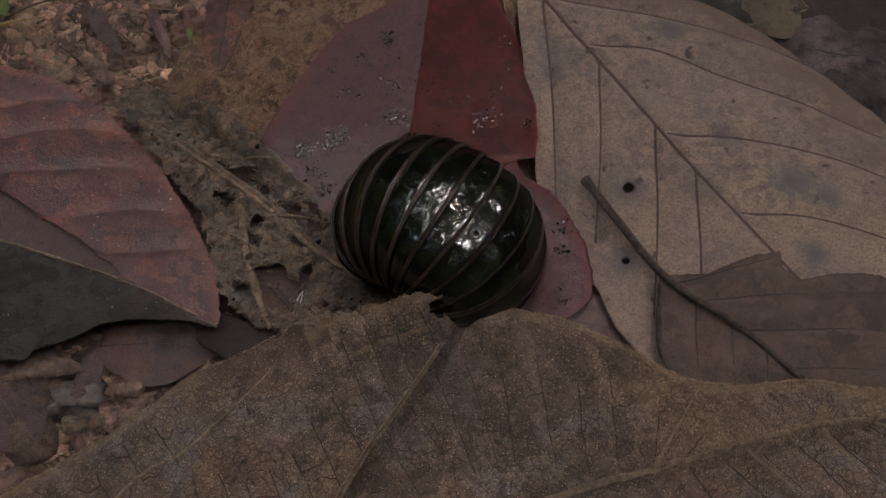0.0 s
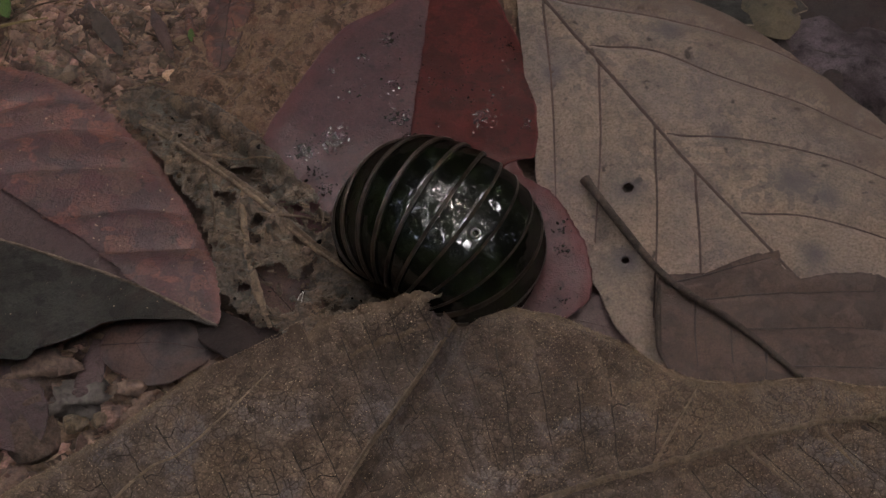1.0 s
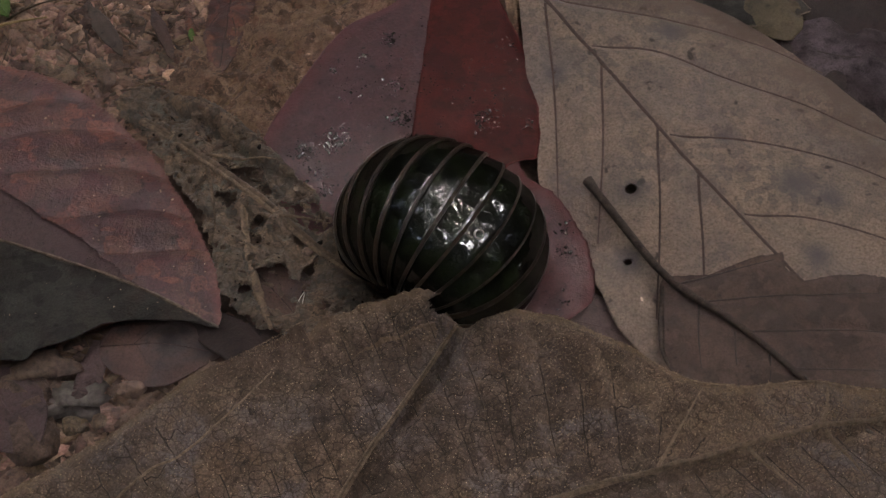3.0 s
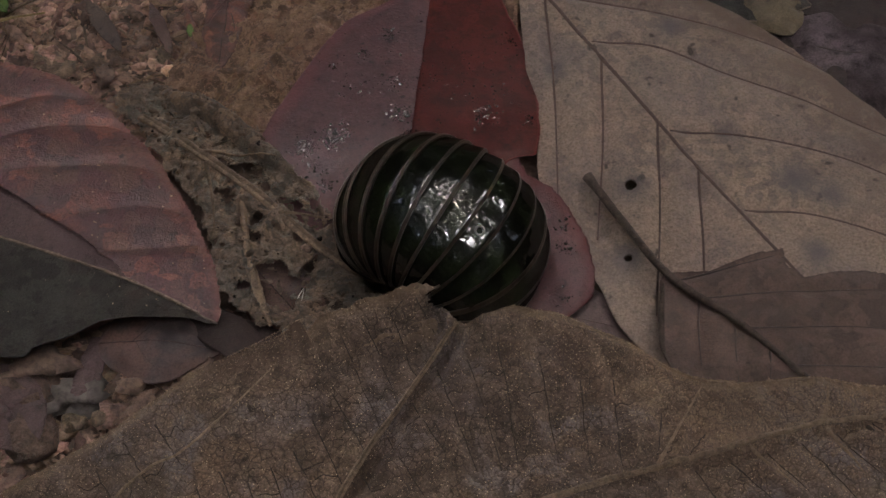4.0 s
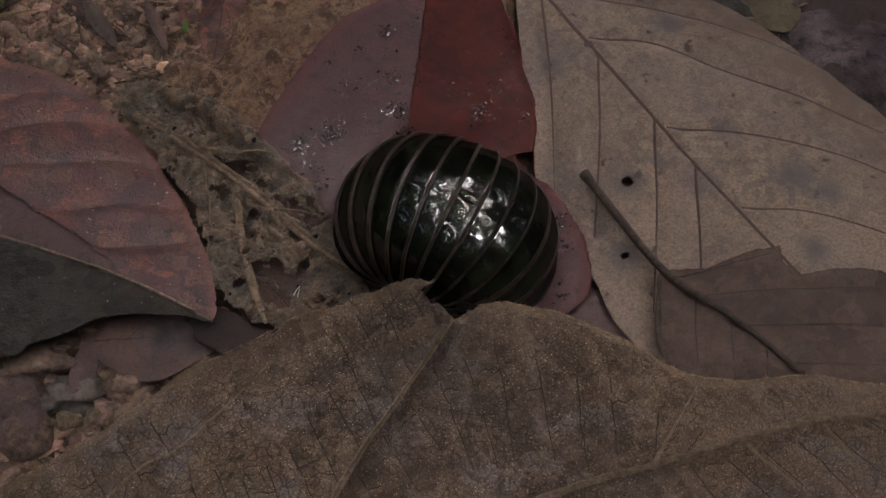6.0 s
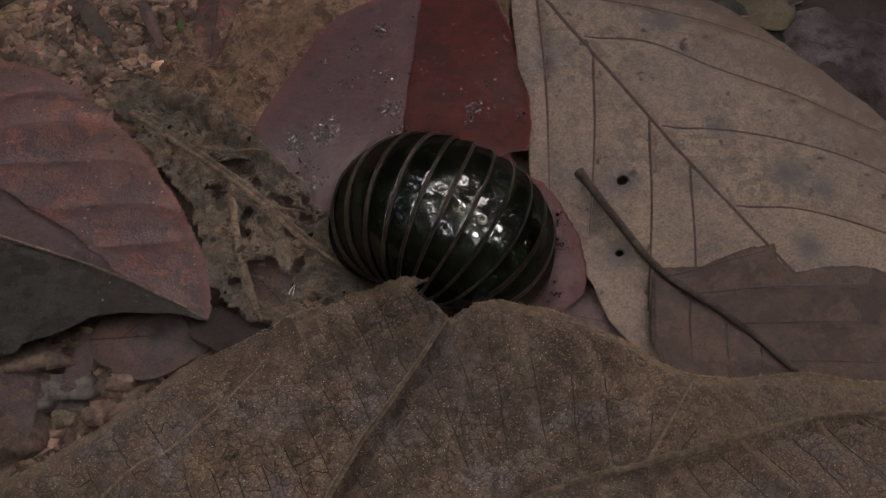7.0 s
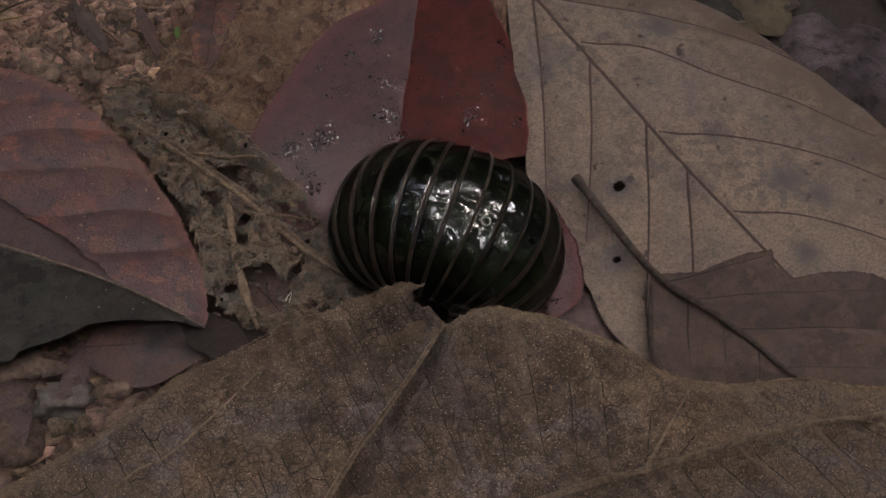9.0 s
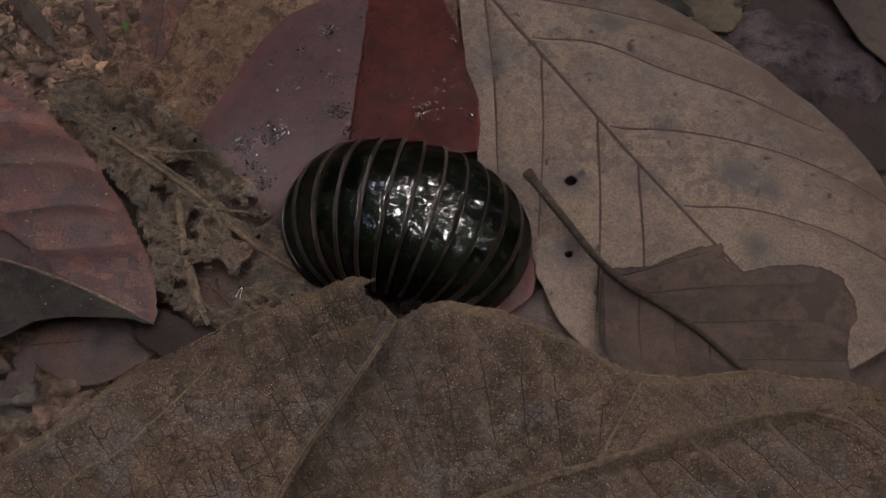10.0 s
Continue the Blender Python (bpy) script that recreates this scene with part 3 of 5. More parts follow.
def scatter_on(lf, name, label, category, mat, count, size, seed, zone=None, flat=0.5, long=2.2, flakes=False):
    """Loose bits that lie on a leaf, joined into one object."""
    rs = np.random.RandomState(seed)
    base = [lump(1, 1, 1, 0.8, seed + k, 1) for k in range(6)]
    lo, hi, low, high = zone
    v, f = [], []
    for _ in range(count):
        a = rs.uniform(lo, hi)
        p0, p1 = float(lf.right(a)) + 0.4, float(lf.left(a)) - 0.4
        if p1 <= p0:
            continue
        p = p0 + (p1 - p0) * rs.uniform(low, high)
        s = rs.gamma(1.6, size) + 0.4 * size
        t = rs.uniform(0, 6.28)
        if flakes:
            k = rs.randint(6, 9)
            w = np.sort(rs.uniform(0, 6.28, k))
            r = s * rs.uniform(0.55, 1.1, k)
            ring = np.column_stack([long * 0.7 * r * np.cos(w), 0.7 * r * np.sin(w), rs.normal(0, 0.2 * s, k)])
            q = np.vstack([ring, [[0, 0, 0.2 * s]], ring - (0, 0, 0.15)])
            bf = [(i, (i + 1) % k, k) for i in range(k)] + [((i + 1) % k, i, k + 1 + i, k + 1 + (i + 1) % k) for i in range(k)]
        else:
            bv, bf = base[rs.randint(6)]
            q = bv * (s * np.array([rs.uniform(0.8, long), rs.uniform(0.6, 1.2), flat]))
        q = np.stack([q[:, 0] * np.cos(t) - q[:, 1] * np.sin(t), q[:, 0] * np.sin(t) + q[:, 1] * np.cos(t), q[:, 2]], -1)
        q += (*lf.plan(np.array(a), np.array(p)), float(lf.top(np.array(a), np.array(p))) + (0.15 * s if not flakes else 0.25))
        f += [[i + len(v) for i in face] for face in bf]
        v += list(q * MM)
    tagged(new(name, mesh(name, v, f, mat, not flakes)), label, category, kind="stuff")


# ------------------------------------------------------------------ ground and canopy
def ground_height(x, y):
    near = np.exp(-((x / 220) ** 2 + (y / 220) ** 2))
    return near * (1.1 * fbm(x, y, 0.09, 40, 4) + 0.45 * fbm(x, y, 0.7, 44, 4)) - 1.0


def build_ground():
    core = np.linspace(-135, 135, 330)
    out = 135 + np.geomspace(2, 60000, 34)
    line = np.concatenate([-out[::-1], core, out])
    X, Y = np.meshgrid(line, line, indexing="ij")
    Z = ground_height(X, Y)
    v = np.stack([X, Y, Z], -1).reshape(-1, 3) * MM
    n = len(line)
    idx = np.arange(n * n).reshape(n, n)
    f = np.stack([idx[:-1, :-1], idx[1:, :-1], idx[1:, 1:], idx[:-1, 1:]], -1).reshape(-1, 4)
    tagged(new("ground", mesh("ground", v, f, SOIL)), "damp brown forest soil under leaf litter", "ground", kind="structure")


def build_canopy():
    """Unseen forest foliage overhead; its thinner strip, open to the sky, shapes light and highlights."""
    rs = np.random.RandomState(5)
    v, f = [], []

    def leaves(count, small, big, inside):
        made = 0
        while made < count:
            d = rs.normal(size=3)
            d /= np.linalg.norm(d)
            if d[2] < -0.02:
                continue
            ax, ay = np.degrees(np.arctan2(d[0], d[2])), np.degrees(np.arctan2(d[1], d[2]))
            gap = d[2] > 0.2 and ((ay - 4) / 40) ** 2 + ((ax - 10) / 72) ** 2 < 1 and float(fbm(np.array(ax), np.array(ay), 0.36, 71, 3)) > 0.5
            if gap != inside:
                continue
            c = d * rs.uniform(5.5, 9.0)
            size = rs.uniform(small, big)
            u = rs.normal(size=3)
            w = np.cross(u, d + 0.5 * rs.normal(size=3))
            u = np.cross(w, rs.normal(size=3) * 0.4 + d)
            u *= size / np.linalg.norm(u)
            w *= 0.5 * size / np.linalg.norm(w)
            k = len(v)
            v.extend([c - u, c + 0.9 * w - 0.1 * u, c + u, c - 0.9 * w - 0.1 * u])
            f.append((k, k + 1, k + 2, k + 3))
            made += 1

    leaves(15000, 0.3, 0.55, False)
    leaves(60, 0.12, 0.26, True)
    tagged(new("tree_canopy", mesh("tree_canopy", v, f, CANOPY, False)), "leafy green forest canopy high overhead with sky gaps", "foliage", kind="stuff")


build_ground()
build_canopy()


# ------------------------------------------------------------------ large leaves
def front_height(a, p):
    """Low at its far ends, arched towards the torn margin."""
    z = 3.5 * np.exp(-((a + 10) / 42.0) ** 2) - 4.5 * np.clip((-a - 40) / 55.0, 0, 1.3)
    z += 1.6 * np.exp(-(((a - 4) / 13.0) ** 2 + ((p - 30) / 12.0) ** 2))
    z += 0.25 * fbm(a, p, 0.9, 77, 3) + 1.1 * fbm(a, p, 0.22, 79, 2)
    # the blade sinks beside its main ribs
    s = 0.7 * (a - np.interp(p, [-6, 10.9, 23.3, 37], [-52, -38, -25, -9.4]))
    along = np.clip((p + 4) / 10, 0, 1) * np.clip((-a - 4) / 6, 0, 1)
    z += along * (0.9 * np.exp(-((s / 0.9) ** 2)) - 2.6 * np.exp(-(((s - 2.0) / 1.2) ** 2)) - 1.0 * np.exp(-(((s - 5.0) / 4.0) ** 2)))
    z -= (1.0 * np.exp(-(((p + 3.4) / 3.4) ** 2)) + 1.0 * np.exp(-(((p + 2.0) / 1.0) ** 2))) * np.clip((a + 5) / 15, 0, 1)
    z -= 1.7 * np.exp(-(((a - 0.72 * p - 22.5) / 2.2) ** 2)) * np.clip(p / 4, 0, 1) * np.clip((16 - p) / 6, 0, 1)
    return z + 0.6 * np.clip((a - 45) / 20.0, 0, 1)


VEIN_A = [(-52, -6), (-38, 10.9), (-25, 23.3), (-9.4, 37.0)]
VEIN_D = [(-110, -8), (-79, 22.5), (-61, 29.1), (-45, 39.0)]


def fine_veins(rs):
    """Thin dark cross veins of the large leaf, which run from rib to rib."""
    rib = np.array(VEIN_A, float)
    low = np.array(VEIN_D, float)
    out = []

    def add(a, p0, p1, lean):
        q = [(a + lean * s + rs.normal(0, 0.1), p0 + (p1 - p0) * s + rs.normal(0, 0.1)) for s in np.linspace(0, 1, 8)]
        out.append(q)
        for k in (2, 4, 6):
            if rs.rand() < 0.3:
                side = rs.choice((-1, 1))
                x, y = q[k]
                out.append([(x, y), (x + side * 1.3, y + rs.uniform(-0.6, 1.0)), (x + side * 2.6, y + rs.uniform(-0.8, 1.6)), (x + side * rs.uniform(3, 4.6), y + rs.uniform(-1.5, 1.5))])

    for a in np.arange(-72, -16, 4.6):
        p1 = np.interp(a + 3, rib[:, 0], rib[:, 1]) if a > -52 else rs.uniform(-4, 4)
        p0 = min(p1 + rs.uniform(14, 21), 44)
        if a < -48:
            p0 = min(p0, np.interp(a, low[:, 0], low[:, 1]) - 1)
        if p0 - p1 > 4:
            add(a, p0, p1, rs.uniform(1.5, 4.5))
    for a in np.arange(-40, 30, 6.2):
        p0 = np.interp(a, rib[:, 0], rib[:, 1]) - 1 if a < -9 else 36 - 0.85 * max(a, 0) - rs.uniform(3, 8)
        add(a, p0, max(p0 - rs.uniform(12, 24), 1.0), np.interp(a, [-20, -5, 16], [3, -3, -5]) + rs.uniform(-0.7, 0.7))
    for a in np.arange(-104, -62, 6.0):
        p0 = np.interp(a, low[:, 0], low[:, 1]) + 9
        add(a, p0, p0 - 9, rs.uniform(2, 4))
    for a in np.arange(24, 76, 7.0):
        add(a, -1.5, -1.5 - rs.uniform(10, 18), rs.uniform(4, 9))
    return out


FLAP_P, FLAP_RISE = 33.0, 1.05


def flap_rise(a, p, foot=-9.0):
    """The leaf bends up towards the torn margin beside the notch."""
    up = np.log1p(np.exp(np.clip((p - FLAP_P) * 1.6, -30, 30))) / 1.6
    return FLAP_RISE * up * np.clip((a + 36) / 22, 0, 1) * np.clip((foot - a) / 5.0, 0, 1)


def leaf_fuzz(lf, flap, count, rs):
    """Short golden hairs that stand on the large leaf, densest along its margin."""
    a = np.where(rs.rand(count) < 0.35, rs.uniform(-5, 88, count), rs.uniform(-110, 88, count))
    top = lf.left(a)
    p = np.where(rs.rand(count) < 0.16, top - np.abs(rs.normal(0, 2.5, count)), rs.uniform(-12, 1, count) + (top + 12) * rs.rand(count))
    p = np.clip(p, -14, top - 0.1)
    p = np.where((a > -32) & (a < -12) & (p > FLAP_P), FLAP_P + (p - FLAP_P) * (0.5 - 0.012 * (a + 12)), p)
    xy = lf.plan(a, p)
    z = lf.top(a, p) - 1.4 * np.exp(-((top - p) / 2.2) ** 2)
    loose = (a > -37) & (a < -11.5) & (p > FLAP_P + 1.6)
    z = np.where(loose, z + 0.2 + flap_rise(a, p, 0) - flap_rise(a, p), z)
    root = np.column_stack([xy, z])
    torn = (a > -37) & (a < -8.5) & (p > FLAP_P + 1.6) & ((a > -12.2 - 0.62 * np.clip(p - 35.5, 0, 4)) | (p > np.interp(a, [-37, -12.5], [43.6, 40.8])))
    d = np.column_stack([rs.normal(0, 0.75, count), rs.normal(0, 0.75, count) + 0.15, rs.uniform(0.15, 0.9, count)])
    d *= (rs.gamma(3.0, 0.085, count) / np.linalg.norm(d, axis=1))[:, None]
    s = np.column_stack([-d[:, 1], d[:, 0], rs.normal(0, 0.2, count)])
    s *= (0.045 / (np.linalg.norm(s, axis=1) + 1e-9))[:, None]
    v = np.stack([root - s, root + s, root + d], 1).reshape(-1, 3) * MM - lf.origin
    for keep, owner in ((~loose & ~torn, lf.ob), (loose & ~torn, flap)):
        w = v.reshape(-1, 3, 3)[keep].reshape(-1, 3)
        f = np.arange(len(w)).reshape(-1, 3)
        tagged(part("fuzz", mesh("fuzz", w, f, FUZZ), owner, "short golden-brown leaf hairs"), kind="stuff")


def build_front_leaf():
    left = [(-140, 8), (-105, 29), (-95, 32.1), (-85, 34.8), (-75, 37.7), (-60, 44.6), (-50, 45.6), (-29, 49.5), (-18, 50.2), (-12.5, 48.4), (-11.4, 46.5),
            (-10.8, 40.0), (-9.6, 37.6), (-8.0, 38.8), (-6, 40.0), (2, 39.3), (10, 34.8), (21, 26.4), (32, 15.6), (40, 12.6), (49, 11.3), (59, 7.3), (66, 4.3), (75, -0.6), (92, -8), (120, -20)]
    body = [r for r in left if r[0] <= -40] + [(-37.5, 46.8), (-36, FLAP_P + 6.5), (-30, FLAP_P + 5.2), (-13, FLAP_P + 4.4), (-11.5, FLAP_P + 3.4)] + [r for r in left if r[0] >= -10.8]
    label = "large dry brown fuzzy leaf with a torn notch against the millipede"
    rs = np.random.RandomState(3)
    cross = fine_veins(rs)
    lf = Leaf("large_leaf", label, (21.5, -61.8), 16.1, body,
              [(-140, -30), (-60, -44), (20, -46), (80, -46), (120, -40)], 10.0, FUZZY, FUZZ_VEIN, height=lambda a, p: front_height(a, p) + flap_rise(a, p),
              midrib=[(-138, -14), (-60, -8), (0, -1), (20, 0), (44.5, 0.8), (64, -1.5), (74, -3.4), (118, -18)],
              veins=[VEIN_A, [(17, 0.5), (19, 2.2), (24, 6.8), (31.5, 13.7)], VEIN_D, [(34.3, 0.7), (37, -4.8), (39.4, -9.9)], [(49.7, -0.2), (51.5, -6), (52.3, -10.8)], [(59.6, -1.0), (63, -4.5), (68.8, -11.2)],
                     [(49.4, 0.6), (52, 4), (53.8, 7.4)], [(64, -1.5), (66, 0.6), (67.6, 2.4)]],
              ragged=0.25, wavy=0.7, wave=0.13, grid=0.5, groove=0.1, ridge=0.7, seed=3, smooth=False, vein_width=0.42, drop=1.4, lift=0.4,
              # dark band along the upper margin: dirt plus shade put into the colour
              rim="left", stain_shades=[(-41.1, -34.4, 4.0), (-37.1, -31.7, 4.5), (-32.4, -29.4, 5.0), (-27.1, -27.1, 5.5), (-21.8, -25.1, 5.0), (-16.4, -23.8, 4.5), (-13.5, -26.9, 3.0), (-32.6, -33.2, 3.0), (-24.1, -31.9, 3.5), (23.1, -34.4, 4.0), (11.3, -34.4, 3.0)], no_drop=lambda a, p: (a > -40) & (a < -9) & (p > 20), fine=cross, quilt=0.9, crease=0.15)
    on_flap = []
    for q in cross:
        c = curve_through(q, 26)
        raised = (c[:, 0] > -37) & (c[:, 0] < -9) & (c[:, 1] > FLAP_P + 1.2)
        if (~raised).sum() > 5:
            lf.rib("vein", c[~raised], 0.14 * np.linspace(1, 0.6, 26)[~raised], CRACK, 0.13)
        inside = raised & (c[:, 0] < -13) & (c[:, 1] < np.interp(c[:, 0], [-36, -12], [43.5, 40]))
        if inside.sum() > 5:
            on_flap.append(c[inside])
    lf.rib("vein", curve_through(VEIN_A, 60), np.linspace(0.75, 0.45, 60), FUZZ_VEIN, 0.25)
    # the loose torn flap beside the notch
    flap = Leaf("torn_flap", "", (21.5, -61.8), 16.1, [(-42, FLAP_P + 1.6), (-39, FLAP_P + 5), (-37, 44.0), (-34, 46.1), (-29, 45.5), (-25, 44.5), (-20, 43.4), (-16, 42.3), (-12.5, 41.3), (-8, 40.4)], [(-42, FLAP_P + 0.6), (-30, FLAP_P + 1.6), (-8, FLAP_P + 0.9)], 10.14, FUZZY, FUZZ_VEIN,
                height=lambda a, p: front_height(a, p) + flap_rise(a, p, 0), ragged=0.35, wavy=0.7, wave=0.13, grid=0.28, groove=0.1, ridge=0.7, seed=3, smooth=False, drop=0.8,
                bite=lambda a, p: a > -10.6 + 1.1 * np.clip(35.3 - p, 0, 2.4) - 0.62 * np.clip(p - 35.5, 0, 4) + 2.0 * np.clip(p - 39.7, 0, 0.8) + 0.8 * fbm(p, 0.3 * a, 1.1, 91, 3) + 0.35 * fbm(p, a, 4.0, 92, 2),
                veins=[VEIN_A], vein_width=0.001, rim="left", no_drop=lambda a, p: p < FLAP_P + 3.5, fine=cross, quilt=0.9, crease=0.15, thick=0.16)
    piece = next(ob for ob in flap.ob.children if ob.name.startswith("blade"))
    for ob in list(flap.ob.children):
        if ob != piece:
            bpy.data.objects.remove(ob)
    for c in on_flap:
        flap.rib("vein", c, 0.14 * np.linspace(1, 0.7, len(c)), CRACK, 0.13)
    for ob in list(flap.ob.children):
        ob.data.transform(Matrix.Translation(flap.origin - lf.origin))
        ob.parent = lf.ob if ob == piece else piece
    piece.name = "torn_flap"
    tagged(piece, "loose torn leaf flap beside the notch")
    bpy.data.objects.remove(flap.ob)
    lf.left = profile(left, False)
    leaf_fuzz(lf, piece, 80000, rs)
    return piece, lf.plan(-39.0, 36.0) * MM - lf.origin[:2]


def build_right_leaf():
    pairs = []
    for a0, a1, p1 in ((2, 53, -29.8), (26, 66, -28.5), (48, 88, -29.5), (63, 100, -27)):
        pairs.append([(a0, -0.5), (a0 + 0.5 * (a1 - a0), 0.48 * p1), (a1, p1)])
    pairs += [[(3, 3), (21, 22.7), (37, 36.1), (52, 44.5)], [(20, 0.8), (28, 13.1), (42.5, 22.6), (55.8, 32.4), (66, 38.4), (75, 43.6)], [(51, 0.6), (59, 13.8), (72, 27.2), (84, 35.6), (98, 41)],
              [(77, 1), (84, 12.4), (97, 23.7), (112, 31)]]
    holes = []
    return Leaf("broad_leaf", "broad dry grey-tan leaf with raised veins and insect holes, lying flat", (23.5, 70.6), -59.7,
                [(-9, 0.5), (0, 18), (18, 31.6), (27.4, 36.6), (34.6, 38.8), (45, 42.0), (54, 43.6), (63, 45.0), (70, 46.4), (90, 45), (125, 30)],
                [(-9, -0.5), (-3, -4.8), (17, -15.6), (37, -25.4), (50, -31.6), (75, -35.3), (93, -36.7), (125, -24)], 5.0, GREYTAN, GREYTAN_VEIN,
                height=lambda a, p: 1.2 * np.exp(-((p / 25) ** 2)) + 0.8 * np.exp(-((p / 2.6) ** 2)) - 0.0008 * p * p - 2.2 * np.clip((-p - 12) / 14, 0, 1.2) * np.clip((78 - a) / 20, 0, 1) - 2.5 * np.clip((-36 - (70.6 - 0.863 * a + 0.505 * p)) / 8, 0, 1), midrib=[(-9, 0), (40, -0.3), (85.6, 0), (123, 1)], veins=pairs,
                holes=[(39.9, 11.9, 1.25), (37.8, -6.8, 0.85), (25.2, 46.1, 0.5)], stain_shades=[(40.1, 11.5, 3.6), (37.8, -6.8, 3.2), (76.8, -6.2, 3.0), (82.0, 9.2, 3.4), (25.4, 45.7, 2.4), (61.9, 26.9, 1.6), (75.3, 13.1, 4.5), (53.3, 59.1, 3.5)], ragged=0.12, wavy=0.5, wave=0.09, groove=0.25, ridge=0.25, fine=pairs + [[(-9, 0), (40, -0.3), (85.6, 0), (123, 1)]], quilt=0.8, crease=0.2, seed=8, vein_width=0.42, grid=0.36, rim="left")


def build_brown_leaf():
    lf = Leaf("brown_leaf", "dull brown dark-ribbed leaf with long stalk over the tan leaf", (30.4, 12.4), -52.4,
              [(27, -3.4), (29, -2.0), (33, 3.8), (36, 15.0), (38.5, 19.2), (41.5, 17.0), (46, 17.4), (49, 24.2), (55, 30.8), (59.5, 32.6), (64, 30.6), (67.6, 27.6), (68.4, 24.0), (70.5, 20.8), (76, 16.5), (100, 8)],
              [(27, -3.6), (30, -6.7), (35, -11.9), (41, -17.1), (49, -20.1), (70, -18), (100, -8)], 7.6, BROWN, BROWN_VEIN,
              height=lambda a, p: 0.5 - 0.0009 * p * p + 0.3 * fbm(a, p, 0.35, 81, 3) - 4.5 * np.clip((-34 - (12.4 - 0.792 * a + 0.61 * p)) / 12, 0, 1),
              fine=[[(37, -1.8), (47, 14), (58, 29.0)], [(47, -0.5), (55, 11), (64, 22.3)], [(58, 0), (64, 8), (72, 18)], [(37, -3), (42, -8), (48, -13.2)], [(46, -2.2), (50, -6), (55, -10)], [(31, -2.5), (34, 5), (38.5, 17)]],
              quilt=0.9, crease=0.2,
              veins=[[(37, -1.8), (47, 14), (58, 29.0)], [(31, -2.5), (34, 5), (38.5, 17)], [(47, -0.5), (55, 11), (64, 22.3)], [(58, 0), (64, 8), (72, 18)],
                     [(37, -3), (42, -8), (48, -13.2)], [(46, -2.2), (50, -6), (55, -10)], [(54, -1.2), (57, -4), (61, -8)]],
              ragged=0.5, wavy=0.35, wave=0.12, seed=12, smooth=False, vein_width=0.3, groove=0.2, ridge=0.2, grid=0.5, drop=0.3)
    c = curve_through([(0, 0), (14, -2.2), (30, -4.4), (45, -1.4), (60.8, 0.0), (90, 2)], 60)
    t = np.linspace(0, 1, 60)
    r = 0.98 - 0.42 * t + 0.3 * np.exp(-(t / 0.03) ** 2)
    xy = lf.plan(c[:, 0], c[:, 1])
    u = np.clip((c[:, 0] - 12) / 22, 0, 1)
    z = 8.3 + 1.25 * u * u * (3 - 2 * u)
    pts = np.column_stack([xy, z]) * MM - lf.origin
    edge = curve_through([(30, -6.3), (33, -9.6), (37, -13.5), (41, -16.9), (45, -18.5)], 30)
    lf.rib("rolled_edge", edge, 0.62 * np.sin(np.linspace(0.35, 2.9, 30)), STALK, 0.25)
    part("stalk", mesh("stalk", *tube(pts, r * MM, 8), STALK), lf.ob, "long dark brown leaf stalk")
    return lf


def build_red_leaf():
    lf = Leaf("red_leaf", "wet glossy folded red leaf under the millipede", (-1.9, 68.5), -95.0,
              [(-22, -1), (-14, -1), (0, -1.0), (41, -1.2), (82, -1)], [(-22, -3), (-10, -6), (0, -10.5), (10, -22.0), (29, -29.9), (46, -35.3), (53, -33), (66, -24), (82, -6)], 5.0, RED_SHEEN,
              height=lambda a, p: 1.0 - 0.0012 * p * p - 2.4 * np.clip((a - 40) / 22, 0, 1), ragged=0.15, wavy=0.45, wave=0.10, seed=15, grid=0.6, drop=0.3, blade_label="wet half of the red leaf with sky sheen in its colour", rim="right")
    deep = Leaf("half", "", (-1.9, 68.5), -95.0, [(-22, 3), (-14, 9), (-1, 15.6), (15, 22.5), (30, 25.8), (44, 26.4), (46, 23.5), (49, 19.5), (60, 17)],
                [(-22, -1.8), (0, -1.6), (41, -1.8), (60, -1.6)], 5.0, RED_DEEP, height=lambda a, p: 1.3 - 0.0009 * p * p - 1.8 * np.clip((a - 46) / 14, 0, 1),
                ragged=0.15, wavy=0.45, wave=0.10, seed=15, grid=0.6, drop=0.25, rim="left")
    for ob in list(deep.ob.children):
        ob.parent = lf.ob
        tagged(ob, "dark red half of the leaf beyond its fold")
    bpy.data.objects.remove(deep.ob)
    return lf, deep


def ease(x):
    x = np.clip(x, 0, 1)
    return x * x * (3 - 2 * x)


def build_lower_red_leaf():
    def rise(a, p):
        """The outer edge lies over the grey-tan leaf's margin."""
        return 2.0 * np.clip((12 - a) / 10, 0, 1) + 0.3 + 2.3 * ease((p + 4) / 8) * ease((a - 2) / 12)

    return Leaf("red_leaf_scrap", "wet pinkish-red leaf scrap under the millipede", (12.0, 21.8), -72.9,
                [(-16, 5.5), (-4, 4.2), (6, 3.6), (10, 5.2), (13.6, 7.5), (17, 8.8), (22, 9.6), (27.3, 9.7), (32.4, 9.3), (37.2, 8.2), (40.4, 6.8), (42, 5.1), (43.2, 2.2), (44, -1)],
                [(-16, -8), (-4, -12), (20, -15), (36, -13.8), (41, -11), (43.4, -6), (44, -1.4)], 3.2, RED_MID,
                ragged=0.3, wavy=0.5, wave=0.2, seed=19, drop=0.4, height=rise, rim="left")


